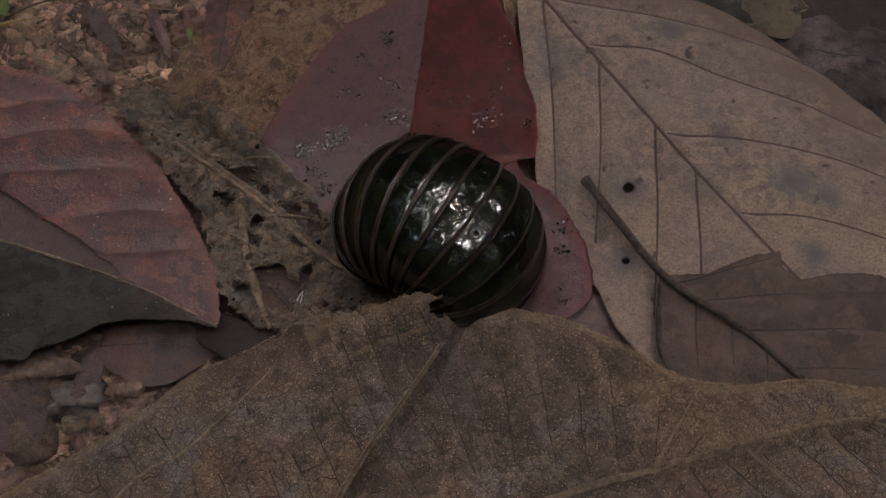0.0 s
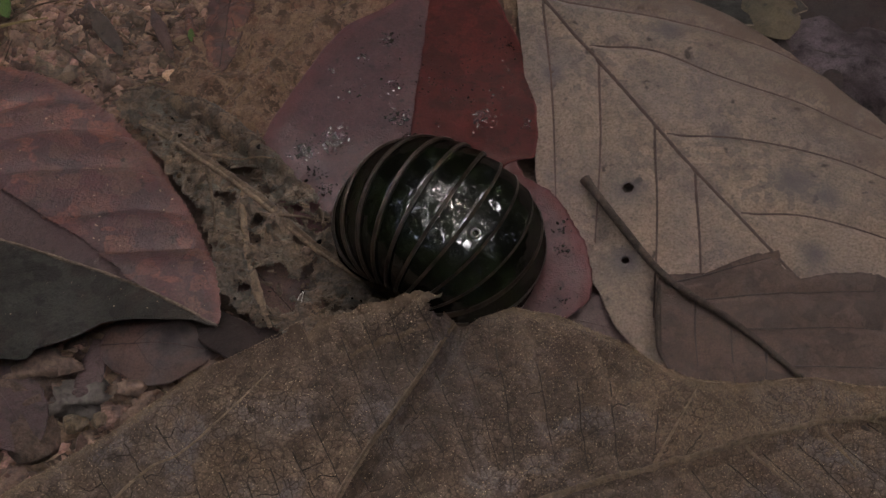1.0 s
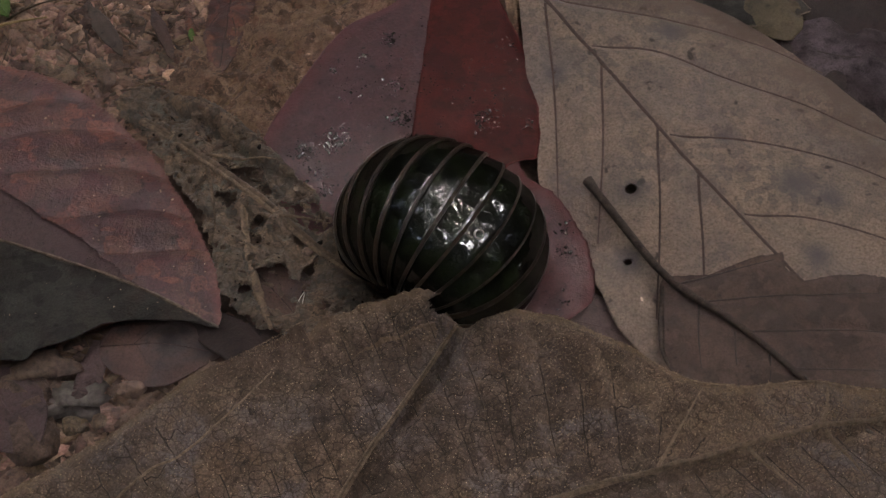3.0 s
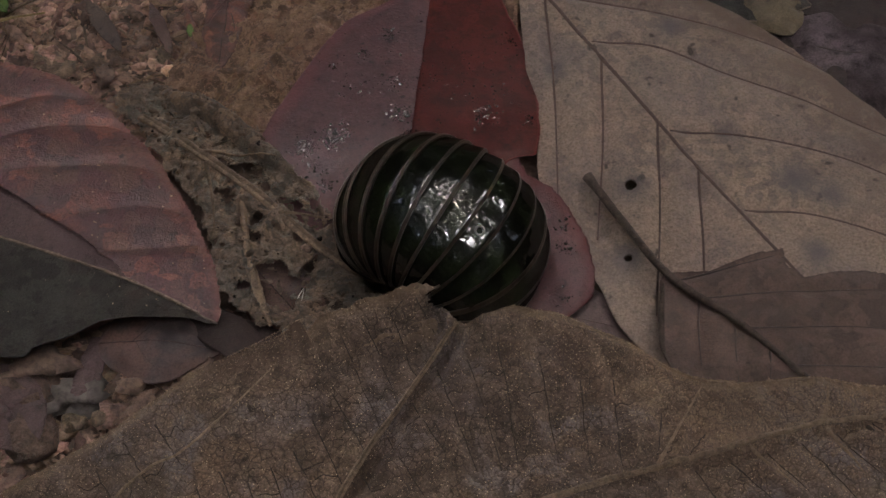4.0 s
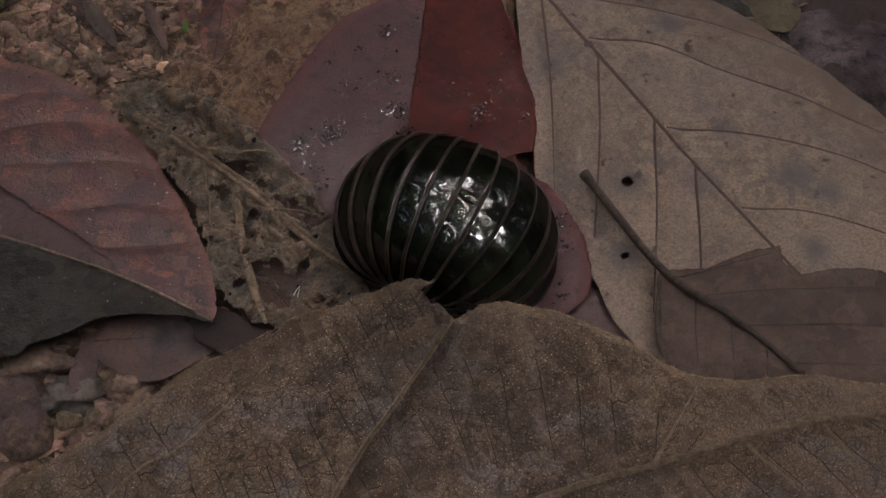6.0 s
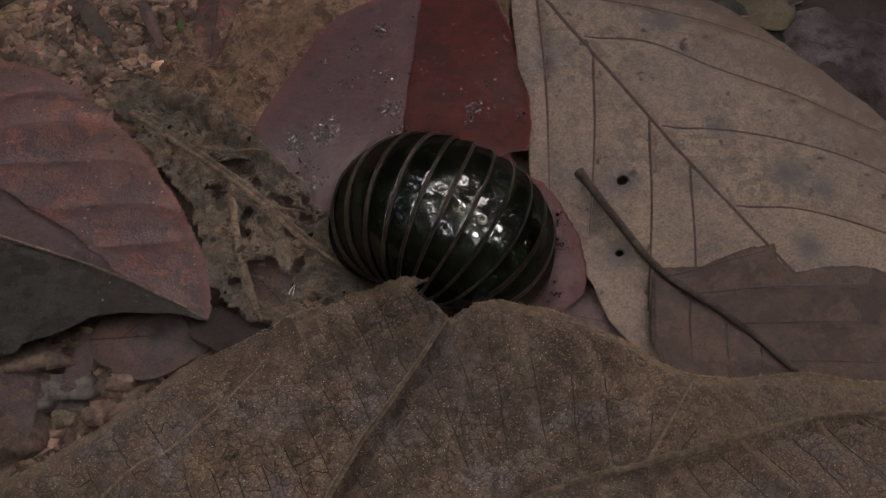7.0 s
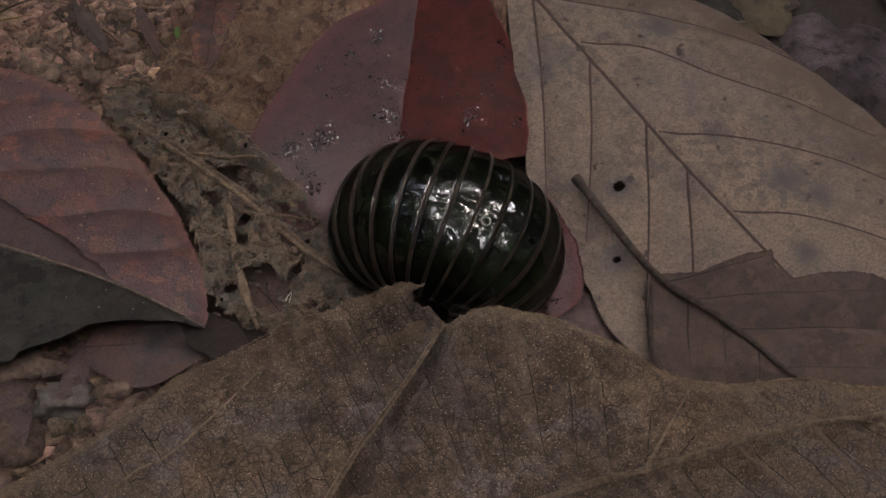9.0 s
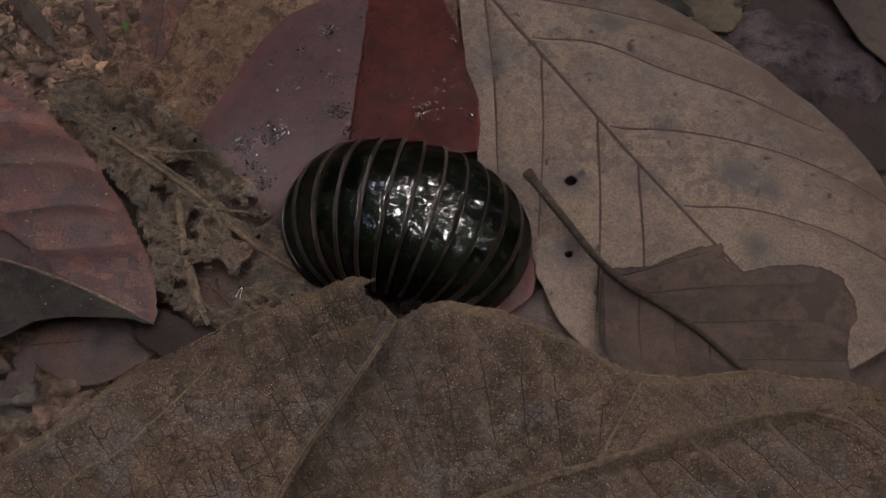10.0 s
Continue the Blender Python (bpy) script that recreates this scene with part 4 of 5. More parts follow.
def build_left_leaf():
    lf = Leaf("rust_leaf", "rust-red mottled leaf with brown patches, lying on soil", (-94.9, 11.5), -34.0,
              [(-60, 8), (-40, 21), (-27, 26.6), (-14, 30.6), (0, 30.2), (14, 26.9), (29, 21.5), (46, 13.0), (54, 7), (60, 1.0)],
              [(-60, -0.5), (-20, -0.8), (25, -1.0), (41, -2.9), (60, -0.4)], 5.5, RUST, None,
              height=lambda a, p: 1.6 * np.exp(-((p / 18) ** 2)) - 0.002 * p * p - 2.0 * np.clip((a - 45) / 15, 0, 1),
              fine=[[(-17, 5), (-10.1, 9.5), (-6.8, 15.3), (-2.1, 20.9), (5.3, 25.9), (11, 27.6)], [(-4, 1), (2.4, 7.0), (9.3, 12.9), (17.0, 19.3), (24.8, 22.1)],
                    [(12, -0.5), (17.1, 1.6), (22.6, 7.4), (29.5, 13.3), (35.9, 16.4)], [(28, -1), (32.1, 0.6), (38.2, 5.8), (44.2, 11.1)], [(-28, 2), (-22, 10), (-17.4, 16.6), (-13.0, 24.4), (-6, 28.5)]],
              quilt=0.8, crease=0.25, teeth=0.45,
              ragged=0.35, wavy=0.6, wave=0.13, seed=22, groove=0.5, ridge=0.3, drop=0.4, rim="left", grid=0.36,
              stain_shades=[(-89.6, 36.1, 0.8), (-72.0, 4.3, 1.2), (-80.0, 16.2, 0.7), (-99.2, 44.4, 1.6)])
    low = Leaf("half", "", (-94.9, 11.5), -34.0, [(-60, 0.2), (10, -0.1), (25, -0.5), (41, -2.4), (50, -3)], [(-60, -12), (0, -16), (15, -14), (41, -7), (50, -3.6)],
               4.9, MAUVE, height=lambda a, p: 1.6 * np.exp(-((p / 18) ** 2)), ragged=0.2, wavy=0.5, wave=0.11, seed=22, drop=0.3)
    for ob in list(low.ob.children):
        ob.parent = lf.ob
        tagged(ob, "mauve-brown turned back half of the rust leaf")
    bpy.data.objects.remove(low.ob)
    scatter_on(lf, "dark_grit", "dark soil specks on the rust leaf", "grit", MOULDY, 60, 0.035, 25, (-30, 56, 0.03, 0.98))
    scatter_on(lf, "pale_grit", "tiny pale grit specks on the rust leaf", "grit", PALEGRIT, 90, 0.05, 24, (-30, 56, 0.05, 0.98))
    return lf


def build_dark_leaf():
    lf = Leaf("dark_leaf", "blackish green leaf with a pale margin, lying over the rust leaf", (-88.4, -18.9), -9.1,
                [(-40, 14), (-20, 14.8), (-6, 14.6), (7, 12.4), (23, 9.2), (38, 4.2), (44, 2.2)], [(-40, -14), (5, -11.8), (10, -9.0), (17, -5.3), (23, -0.4), (37, 2.2), (44, 1.9)],
                8.0, DARKGREEN, rim="left", height=lambda a, p: 0.8 * np.clip((p + 12) / 26, 0, 1) * np.clip((30 - a) / 30, 0, 1), ragged=0.2, wavy=0.4, wave=0.12, seed=26, drop=0.4)
    a = np.linspace(-30, 40, 80)
    lf.rib("margin", np.column_stack([a, lf.left(a) - 0.15]), 0.26 + 0.13 * fbm(a, a, 1.5, 27, 2), PALEEDGE, 0.15)
    scatter_on(lf, "pale_grit", "tiny pale grit specks on the dark leaf", "grit", PALEGRIT, 40, 0.025, 28, (-10, 40, 0.3, 0.98))
    return lf


def build_rotten_leaf():
    left = profile([(-6, 3), (-3, 7.8), (13, 13.0), (28, 12.6), (37, 10.6), (48, 9.0), (58, 4.4), (68, 2.0), (76, 1.6), (83, 0.6)], False)
    tears = [(33.0, -4.1, 2.6, 1.3), (42.2, -4.3, 1.0, 1.6), (52.5, -1.9, 1.4, 1.0), (59.1, -5.9, 0.9, 2.6), (45.7, 3.0, 3.2, 1.3), (37.9, 3.0, 1.6, 0.8), (60.9, -9.6, 0.9, 2.2), (49.0, 6.4, 1.6, 0.9), (30.2, 12.0, 2.0, 1.4), (17, 4.6, 2.2, 0.8)]

    def bite(a, p):
        out = ((fbm(a, p, 0.42, 31, 4) > 0.72) | (((a - 57.6) / 5.6) ** 2 + ((p + 13.8) / 4.4) ** 2 + 0.5 * fbm(a, p, 0.9, 34, 3) < 1)) & (np.abs(p + 0.8) > 1.5)
        for ta, tp, ra, rp in tears:
            out = out | (((a - ta) / ra) ** 2 + ((p - tp) / rp) ** 2 + 0.8 * fbm(a, p, 1.6, 36, 3) < 1)
        return out

    def rolled(a, p):
        # the upper margin is curled into a loose roll
        r = 2.9 * np.clip((a + 2) / 10, 0, 1) * np.clip((46 - a) / 16, 0, 1) + 0.01
        return 1.25 * np.sqrt(np.clip(r**2 - (p - left(a) + r) ** 2, 0, None)) + 0.35 * fbm(a, p, 0.8, 33, 4) + 0.25 * fbm(a, p, 2.6, 38, 3)

    lf = Leaf("rotting_leaf", "rotting grey-brown leaf full of holes, pale midrib, on damp soil", (-69.8, 34.2), -39.6,
              [(-6, 3), (-3, 7.8), (13, 13.0), (28, 12.6), (37, 10.6), (48, 9.0), (58, 4.4), (68, 2.0), (76, 1.6), (83, 0.6)],
              [(-6, -2), (8, -4), (16, -6.6), (25, -7.8), (37, -13.1), (48, -22.3), (62, -22.5), (70, -19.0), (77, -11), (83, -4)], 4.6, ROTTEN, ROTTEN_VEIN,
              midrib=[(2, -0.5), (8, -0.7), (36, -0.3), (58, -1.8), (82, -0.5)], veins=[[(20, 0), (28, 5), (36, 9)], [(46, -1), (50, 3), (55, 5)], [(24, -1), (31, -6), (38, -12)]],
              ragged=0.9, wavy=1.2, wave=0.3, bite=bite, seed=31, groove=0.1, ridge=0.8, vein_width=0.5, lift=0.5, smooth=False, grid=0.32, height=rolled)
    strap = curve_through([(35, -0.8), (38.0, -3.9), (46.5, -11.1), (55.2, -16.9), (63.3, -21.4)], 50)
    lf.rib("side_rib", strap, np.interp(np.linspace(0, 1, 50), [0, 0.3, 0.8, 1], [0.5, 0.8, 1.0, 0.4]), ROTTEN_VEIN, 0.2)
    long_rib = curve_through([(2, -0.5), (8, -0.7), (36, -0.3), (58, -1.8), (82, -0.5)], 70)
    lf.rib("midrib", long_rib + np.array((0, 0.75)), 0.55 + 0.35 * np.sin(np.linspace(0, 3.1, 70)), ROTTEN_VEIN, 0.45)
    scatter_on(lf, "leaf_mould", "crumbs of brown leaf mould on the rotting leaf", "leaf mould", MOULD, 260, 0.14, 14, (0, 78, 0, 1))
    scatter_on(lf, "leaf_flakes", "shredded brown leaf flakes on the rotting leaf", "leaf flakes", FLAKE2, 110, 0.32, 15, (0, 80, 0, 1), flakes=True)
    scatter_on(lf, "mould_specks", "black mould specks on the rotting leaf", "mould", MOULDY, 70, 0.1, 16, (0, 80, 0, 1))
    return lf


def build_tan_leaf():
    return Leaf("felted_leaf", "crumpled tan felted leaf partly under the red leaf", (-57.8, 29.1), 54.0,
                [(-8, 1), (4, 12), (24, 20.8), (39, 19.7), (64, 17), (90, 5)], [(-8, -1), (5, -10.4), (10, -14), (33, -22), (64, -22), (90, -4)], 2.4, TANFELT,
                height=lambda a, p: 2.1 * fbm(a, p, 0.42, 37, 4) + 0.5 * fbm(a, p, 2.0, 38, 2), ragged=1.2, wavy=1.0, wave=0.25, seed=35, veins=[[(0, 0), (25, 6), (45, 16)], [(10, -2), (30, -8), (50, -18)]], midrib=[(-6, 0), (30, 1), (85, 0)],
                vein=TANVEIN, vein_width=0.35)


flap, flap_foot = build_front_leaf()
build_right_leaf()
build_brown_leaf()
red_sheets = [*build_red_leaf(), build_lower_red_leaf()]
build_left_leaf()
build_dark_leaf()
rotting = build_rotten_leaf()
felted = build_tan_leaf()


# ------------------------------------------------------------------ smaller leaves, stones and soil
def small_leaf(name, label, base, angle, length, width, z, mat, seed, wavy=0.5, slope=0.0, vein=None, drop=0.3, lean=0.0, asym=1.0, ragged=0.25, blunt=False):
    q = [(0, 0.04), (0.12, 0.5), (0.35, 0.95), (0.6, 1.0), (0.85, 0.62), (1.0, 0.05)]
    if blunt:
        q = [(0, 0.5), (0.3, 0.9), (0.7, 1.0), (0.88, 0.9), (0.96, 0.6), (1.0, 0.1)]
    return Leaf(name, label, base, angle, [(length * s, width * w) for s, w in q], [(length * s, -asym * width * w) for s, w in q], z, mat, vein,
                height=lambda a, p: slope * a + lean * p, midrib=[(0, 0), (length * 0.5, 0.3), (length * 0.97, 0)] if vein else None,
                ragged=ragged, wavy=wavy, wave=0.2, seed=seed, vein_width=0.13, drop=drop)


Leaf("red_brown_leaf", "narrow mottled red-brown leaf tip on soil", (-52.0, 97), -91.5,
     [(0, 6.0), (14, 6.4), (26, 5.6), (33, 4.9), (38, 4.2), (42, 3.4), (46, 2.0), (49.5, 0.1)], [(0, -5.5), (12, -5.2), (22, -5.6), (30, -4.9), (36, -4.4), (41, -3.7), (45, -2.4), (49.5, -0.1)], 4.0, CHESTNUT, DUSKVEIN,
     height=lambda a, p: 0.5 * fbm(a, p, 0.5, 42, 3) - 0.02 * p * p - 1.6 * np.clip((a - 38) / 12, 0, 1), midrib=[(0, 0.3), (20, -0.3), (35, 0.4), (47, 0)], veins=[[(18, 0), (23, 2.2), (29, 4.4)], [(24, 0), (29, -2), (34, -3.8)], [(28, 0), (33, 2), (37, 3.0)]],
     ragged=0.55, wavy=0.7, wave=0.3, seed=41, vein_width=0.14, grid=0.4, groove=0.35)


def build_rosy_leaf():
    Leaf("rosy_leaf", "small rosy-brown leaf with a dark mould spot under the dark leaf", (-68.5, -26.0), -2.5,
              [(-1, 0.6), (0.5, 4.0), (2.5, 7.0), (9, 8.4), (15, 8.0), (20, 4.6), (24, 0.4)], [(-1, -0.2), (1.5, -3.6), (5, -5.8), (8, -7.2), (13.5, -7.4), (19, -4.6), (24, -0.4)],
              3.0, ROSY, DUSKVEIN, midrib=[(0, 0.3), (10, 1.2), (23, 0)], veins=[[(6, 0.9), (9, 4), (13, 7)], [(7, 1), (10, -3), (14, -6)]], vein_width=0.09, height=lambda a, p: 1.0 * np.exp(-(((a - 10) / 8) ** 2 + (p / 6) ** 2)), ragged=0.3, wavy=0.6, wave=0.2, seed=43, drop=0.9, grid=0.4,
         stain_shades=[(-54.6, -24.0, 2.3), (-52.4, -22.6, 1.8), (-55.5, -25.4, 1.5), (-47.5, -26.0, 3.0)])


build_rosy_leaf()
small_leaf("dusky_leaf", "dusky brown curled leaf tip beside the rotting leaf", (-52, -17), -38, 22, 4.6, 4.2, DUSK_SHADE, 57, 0.8, drop=0.8)
small_leaf("mauve_leaf", "narrow mauve-brown leaf strip on damp soil", (-69, -24), -96, 14, 2.6, 2.6, MAUVE, 59, 0.5, drop=0.6, blunt=True)
small_leaf("dusky_leaf", "dusky brown leaf scrap on dark soil", (-46, -24), 6, 27, 5.0, 2.2, DUSK_SHADE, 58, 0.9, drop=0.6)
small_leaf("maroon_leaf", "maroon leaf corner on damp soil", (-92, -30), -52, 24, 7, 3.4, MAUVE, 44, 0.4, vein=MAUVE)
small_leaf("purple_leaf", "dark purplish-grey curled wet leaf behind the broad leaf", (72, 60), -12, 60, 15, 1.2, PURPLE, 46, 2.2, drop=1.4, vein=BROWN_VEIN)
small_leaf("olive_leaf", "olive-yellow curled leaf scrap at the litter edge", (78, 80), -75, 20, 7, 3.0, OLIVE, 47, 1.6, drop=1.2, ragged=0.5)
small_leaf("grey_leaf", "grey-brown leaf at the edge of the litter", (112, 92), -68, 62, 11, 4.0, DULLTAN, 48, 0.8, drop=0.5, vein=GREYTAN_VEIN)
small_leaf("rosy_leaf", "rosy-brown leaf piece showing through the rotting leaf", (-42, -4), -50, 26, 8, 2.0, ROSY, 49, 0.5, vein=DUSKVEIN)
small_leaf("pinkish_leaf", "pale pinkish-grey leaf under the red scrap", (8, -15), -14, 34, 8, 2.4, PINKISH, 50, 0.5, vein=PINKISH)
small_leaf("green_leaf", "fresh green leaf tip at the litter edge", (-120, 84), -52, 24, 4, 5.5, GREEN, 51, 0.3, vein=GREEN)
small_leaf("tan_stick", "thin tan bark strip behind the red leaf", (16.5, 92), -90, 34, 1.7, 3.5, TANFELT, 53, 0.2)
# two leaves added where the litter lies in shade; their dark colour supplies it
small_leaf("dusky_leaf", "added brown leaf under the litter edge, shade in its colour", (82, 62), -42, 60, 20, 0.8, DUSK_SHADE, 60, 0.9, drop=0.4)
small_leaf("dusky_leaf", "added brown leaf at the litter edge, shade in its colour", (76, 88), -18, 60, 16, 0.7, DUSK_SHADE, 69, 0.9, drop=0.5)
small_leaf("dark_leaf", "dark brown leaf under the litter", (45, 88), -20, 48, 12, 1.0, DARKGREEN, 54, 0.8)
small_leaf("brown_leaf", "dull brown leaf beneath the tan leaf at its torn end", (75, -20), -50, 50, 20, 3.4, BROWN, 56, 0.4)


def stone(label, x, y, z, r, mat, seed, rough=0.5):
    ob = new("stone", mesh("stone", *lump(r[0] * MM, r[1] * MM, r[2] * MM, rough, seed, 3), mat))
    ob.location = (x * MM, y * MM, z * MM)
    tagged(ob, label, "stone", "stones on the soil")


stone("small pale buff pebble on soil", -64.4, 49.1, 1.6, (1.8, 1.5, 1.4), PALESTONE, 1, 0.5)
stone("small buff pebble on soil", -61.8, 50.4, 1.2, (1.8, 1.6, 1.3), STONE, 2)
stone("flat buff stone on damp soil", -80.5, -31.5, 1.5, (7.0, 3.4, 2.2), STONE, 3, 1.3)
stone("small round brown pebble", -66.4, -41.7, 1.4, (1.7, 1.7, 1.6), CLOD, 4, 0.3)
stone("small brown pebble on soil", -71.0, -42.3, 1.2, (2.5, 1.9, 1.5), CLOD, 5, 0.4)
stone("flat grey stone on damp soil", -72.5, -36.8, 1.1, (6.5, 3.6, 1.8), GREYSTONE, 6, 1.2)
stone("small buff pebble beside the leaf", -61.5, -34.6, 1.4, (2.8, 1.7, 1.5), STONE, 7, 0.5)
stone("brown clod of soil", -79.5, -38.0, 1.0, (4.0, 2.6, 2.0), CLOD, 8, 0.6)
stone("dark bark crumb in the leaf notch", 5.6, -24.4, 13.2, (2.2, 1.1, 1.1), MOULDY, 12, 1.5)
stone("small reddish pebble on the rotting leaf", -28.6, -3.6, 4.4, (1.3, 1.1, 0.8), STONE, 9, 0.4)


def soil_crumbs():
    """Crumbs, flakes of rotted leaf and rootlets that lie on the bare soil."""
    rs = np.random.RandomState(9)
    base = [lump(1, 1, 1, 0.8, k, 1) for k in range(8)]
    sets = {"soil_crumbs": ([], [], CRUMB, "loose brown soil crumbs on the ground", "soil"),
            "soil_clods": ([], [], CLOD, "damp dark clods of soil and leaf mould", "soil"),
            "leaf_flakes": ([], [], FLAKE, "shredded brown flakes of rotted leaf on soil", "leaf flakes"),
            "rootlets": ([], [], ROOT, "thin brown rootlets and fibres on soil", "rootlets")}

    def spot():
        if rs.rand() < 0.76:
            return rs.uniform(-118, -34), rs.uniform(26, 92)
        return rs.uniform(-105, -40), rs.uniform(-62, -16)

    def spin(q, t, lean):
        q = np.stack([q[:, 0], q[:, 1] * np.cos(lean) - q[:, 2] * np.sin(lean), q[:, 1] * np.sin(lean) + q[:, 2] * np.cos(lean)], -1)
        return np.stack([q[:, 0] * np.cos(t) - q[:, 1] * np.sin(t), q[:, 0] * np.sin(t) + q[:, 1] * np.cos(t), q[:, 2]], -1)

    def put(key, q, faces, x, y, up):
        v, f = sets[key][:2]
        q = q + (x, y, float(ground_height(np.array(x), np.array(y))) + up)
        f += [[i + len(v) for i in face] for face in faces]
        v += list(q * MM)

    clod = [lump(1, 1, 1, 1.3, 20 + k, 2) for k in range(8)]
    for k in range(150):
        x, y = (rs.uniform(-118, -50), rs.uniform(40, 90)) if k % 3 else (rs.uniform(-100, -44), rs.uniform(-58, -26))
        bv, bf = clod[rs.randint(8)]
        s = rs.gamma(3.0, 0.5) + 0.7
        put("soil_clods", spin(bv * (np.array([rs.uniform(0.9, 1.8), rs.uniform(0.7, 1.2), rs.uniform(0.4, 0.7)]) * s), rs.uniform(0, 6.28), rs.uniform(-0.4, 0.4)), bf, x, y, 0.1 * s)
    for _ in range(4200):
        x, y = spot()
        bv, bf = base[rs.randint(8)]
        s = rs.gamma(1.5, 0.4) + 0.15
        put("soil_crumbs", spin(bv * (np.array([rs.uniform(0.8, 1.9), rs.uniform(0.6, 1.1), rs.uniform(0.4, 0.9)]) * s), rs.uniform(0, 6.28), rs.uniform(-0.6, 0.6)), bf, x, y, 0.05 * s)
    for _ in range(330):
        x, y = spot()
        k = rs.randint(6, 10)
        t = np.sort(rs.uniform(0, 6.28, k))
        size = rs.gamma(2.0, 0.6) + 0.5
        r = size * rs.uniform(0.55, 1.1, k)
        ring = np.column_stack([1.7 * r * np.cos(t), 0.7 * r * np.sin(t), rs.normal(0, 0.18 * size, k)])
        q = np.vstack([ring, [[0, 0, 0.25 * size]], ring - (0, 0, 0.25)])
        faces = [(i, (i + 1) % k, k) for i in range(k)] + [((i + 1) % k, i, k + 1 + i, k + 1 + (i + 1) % k) for i in range(k)]
        put("leaf_flakes", spin(q, rs.uniform(0, 6.28), rs.uniform(-0.35, 0.35)), faces, x, y, 0.25 + rs.uniform(0, 0.7))
    for _ in range(110):
        x, y = spot()
        n = rs.uniform(4, 18)
        t = rs.uniform(0, 6.28)
        s = np.linspace(0, 1, 9)
        c = np.column_stack([n * (s - 0.5), n * 0.08 * np.sin(s * rs.uniform(1, 4) + t), 0.9 * np.sin(s * 3.1) + 0.5 * rs.rand()])
        q, faces = tube(c, rs.uniform(0.1, 0.55) * np.linspace(1, 0.5, 9), 5)
        put("rootlets", spin(q, t, 0.0), faces, x, y, 0.1 + rs.uniform(0, 0.6))
    for key, (v, f, mat, label, category) in sets.items():
        tagged(new(key, mesh(key, v, f, mat, key != "leaf_flakes")), label, category, kind="stuff")


def wet_beads():
    """Clusters of water beads and wet grit on the red leaf."""
    rs = np.random.RandomState(21)
    spots = [(-31.0, 23.2, 2.1, 70), (-24.5, 26.0, 2.8, 80), (-13.2, 56.6, 2.0, 24), (-19.0, 51.1, 1.6, 10), (-26.0, 47.0, 0.9, 6), (-10.0, 32.0, 2.4, 34), (-19.9, 41.4, 3.5, 10),
             (-25.8, 13.8, 1.6, 14), (9.0, 32.0, 2.4, 30), (19.0, 30.8, 1.2, 7), (15.6, 54.8, 1.6, 9), (-28.2, 18.1, 1.8, 12), (-12.1, 41.4, 3.0, 12), (-8.0, 27.0, 2.0, 8),
             (25.3, -4.4, 2.2, 12), (23.5, -16.0, 1.8, 7), (25.0, 1.4, 1.6, 8), (-8, 45, 16, 40), (12, 40, 10, 26)]
    base = [lump(1, 1, 1, 0.35, 30 + k, 2) for k in range(6)]
    kinds = {"water_beads": ([], [], BEAD, "small glinting water beads on the red leaf", "water beads"),
             "wet_grit": ([], [], GRIT, "dark wet grit scattered on the red leaf", "grit")}
    for x, y, r, n in spots:
        for _ in range(4 * n):
            dark = rs.rand() < (0.42 if r < 8 else 0.65)
            v, f = kinds["wet_grit" if dark else "water_beads"][:2]
            px, py = x + rs.normal(0, r * 0.6), y + rs.normal(0, r * 0.6)
            h = red_top(px, py)
            if h is None:
                continue
            bv, bf = base[rs.randint(6)]
            s = (min(rs.gamma(2.0, 0.06), 0.4) + 0.05) * (0.8 if dark else 0.75)
            t = rs.uniform(0, 6.28)
            q = bv * ((1.0 if dark else 1.25) * s * np.array([rs.uniform(0.8, 1.5), 0.9, 0.5 if dark else 0.45]))
            q = np.stack([q[:, 0] * np.cos(t) - q[:, 1] * np.sin(t), q[:, 0] * np.sin(t) + q[:, 1] * np.cos(t), q[:, 2]], -1) + (px, py, h + 0.1 * s)
            f += [[i + len(v) for i in face] for face in bf]
            v += list(q * MM)
    for key, (v, f, mat, label, category) in kinds.items():
        tagged(new(key, mesh(key, v, f, mat)), label, category, kind="stuff")


def red_top(x, y):
    """Height of the red leaves at a place, or None beside them."""
    best = None
    for lf in red_sheets:
        dx, dy = x - lf.base[0], y - lf.base[1]
        a, p = dx * math.cos(lf.ang) + dy * math.sin(lf.ang), dy * math.cos(lf.ang) - dx * math.sin(lf.ang)
        if lf.right(a) + 0.5 < p < lf.left(a) - 0.5 and -20 < a < 80:
            z = float(lf.top(np.array(a), np.array(p)))
            best = z if best is None else max(best, z)
    return best


def hairs_on(lf, count, size, seed, mat, name, label, lo, hi):
    """Hairs or shreds that lie on a leaf."""
    rs = np.random.RandomState(seed)
    a = rs.uniform(lo, hi, count)
    p = lf.right(a) + (lf.left(a) - lf.right(a)) * rs.rand(count)
    root = np.column_stack([lf.plan(a, p), lf.top(a, p) + 0.05])
    way = 1.2 * fbm(a, p, 0.25, seed, 2) + rs.normal(0, 0.5, count) - 0.6
    d = np.column_stack([np.cos(way), np.sin(way), rs.uniform(0.1, 0.7, count)]) * (rs.gamma(3.0, size / 2, count))[:, None]
    s = np.column_stack([-d[:, 1], d[:, 0], rs.normal(0, 0.1, count)])
    s *= (0.09 / (np.linalg.norm(s, axis=1) + 1e-9))[:, None]
    v = np.stack([root - s, root + s, root + d], 1).reshape(-1, 3) * MM - lf.origin
    tagged(part(name, mesh(name, v, np.arange(len(v)).reshape(-1, 3), mat), lf.ob, label), kind="stuff")


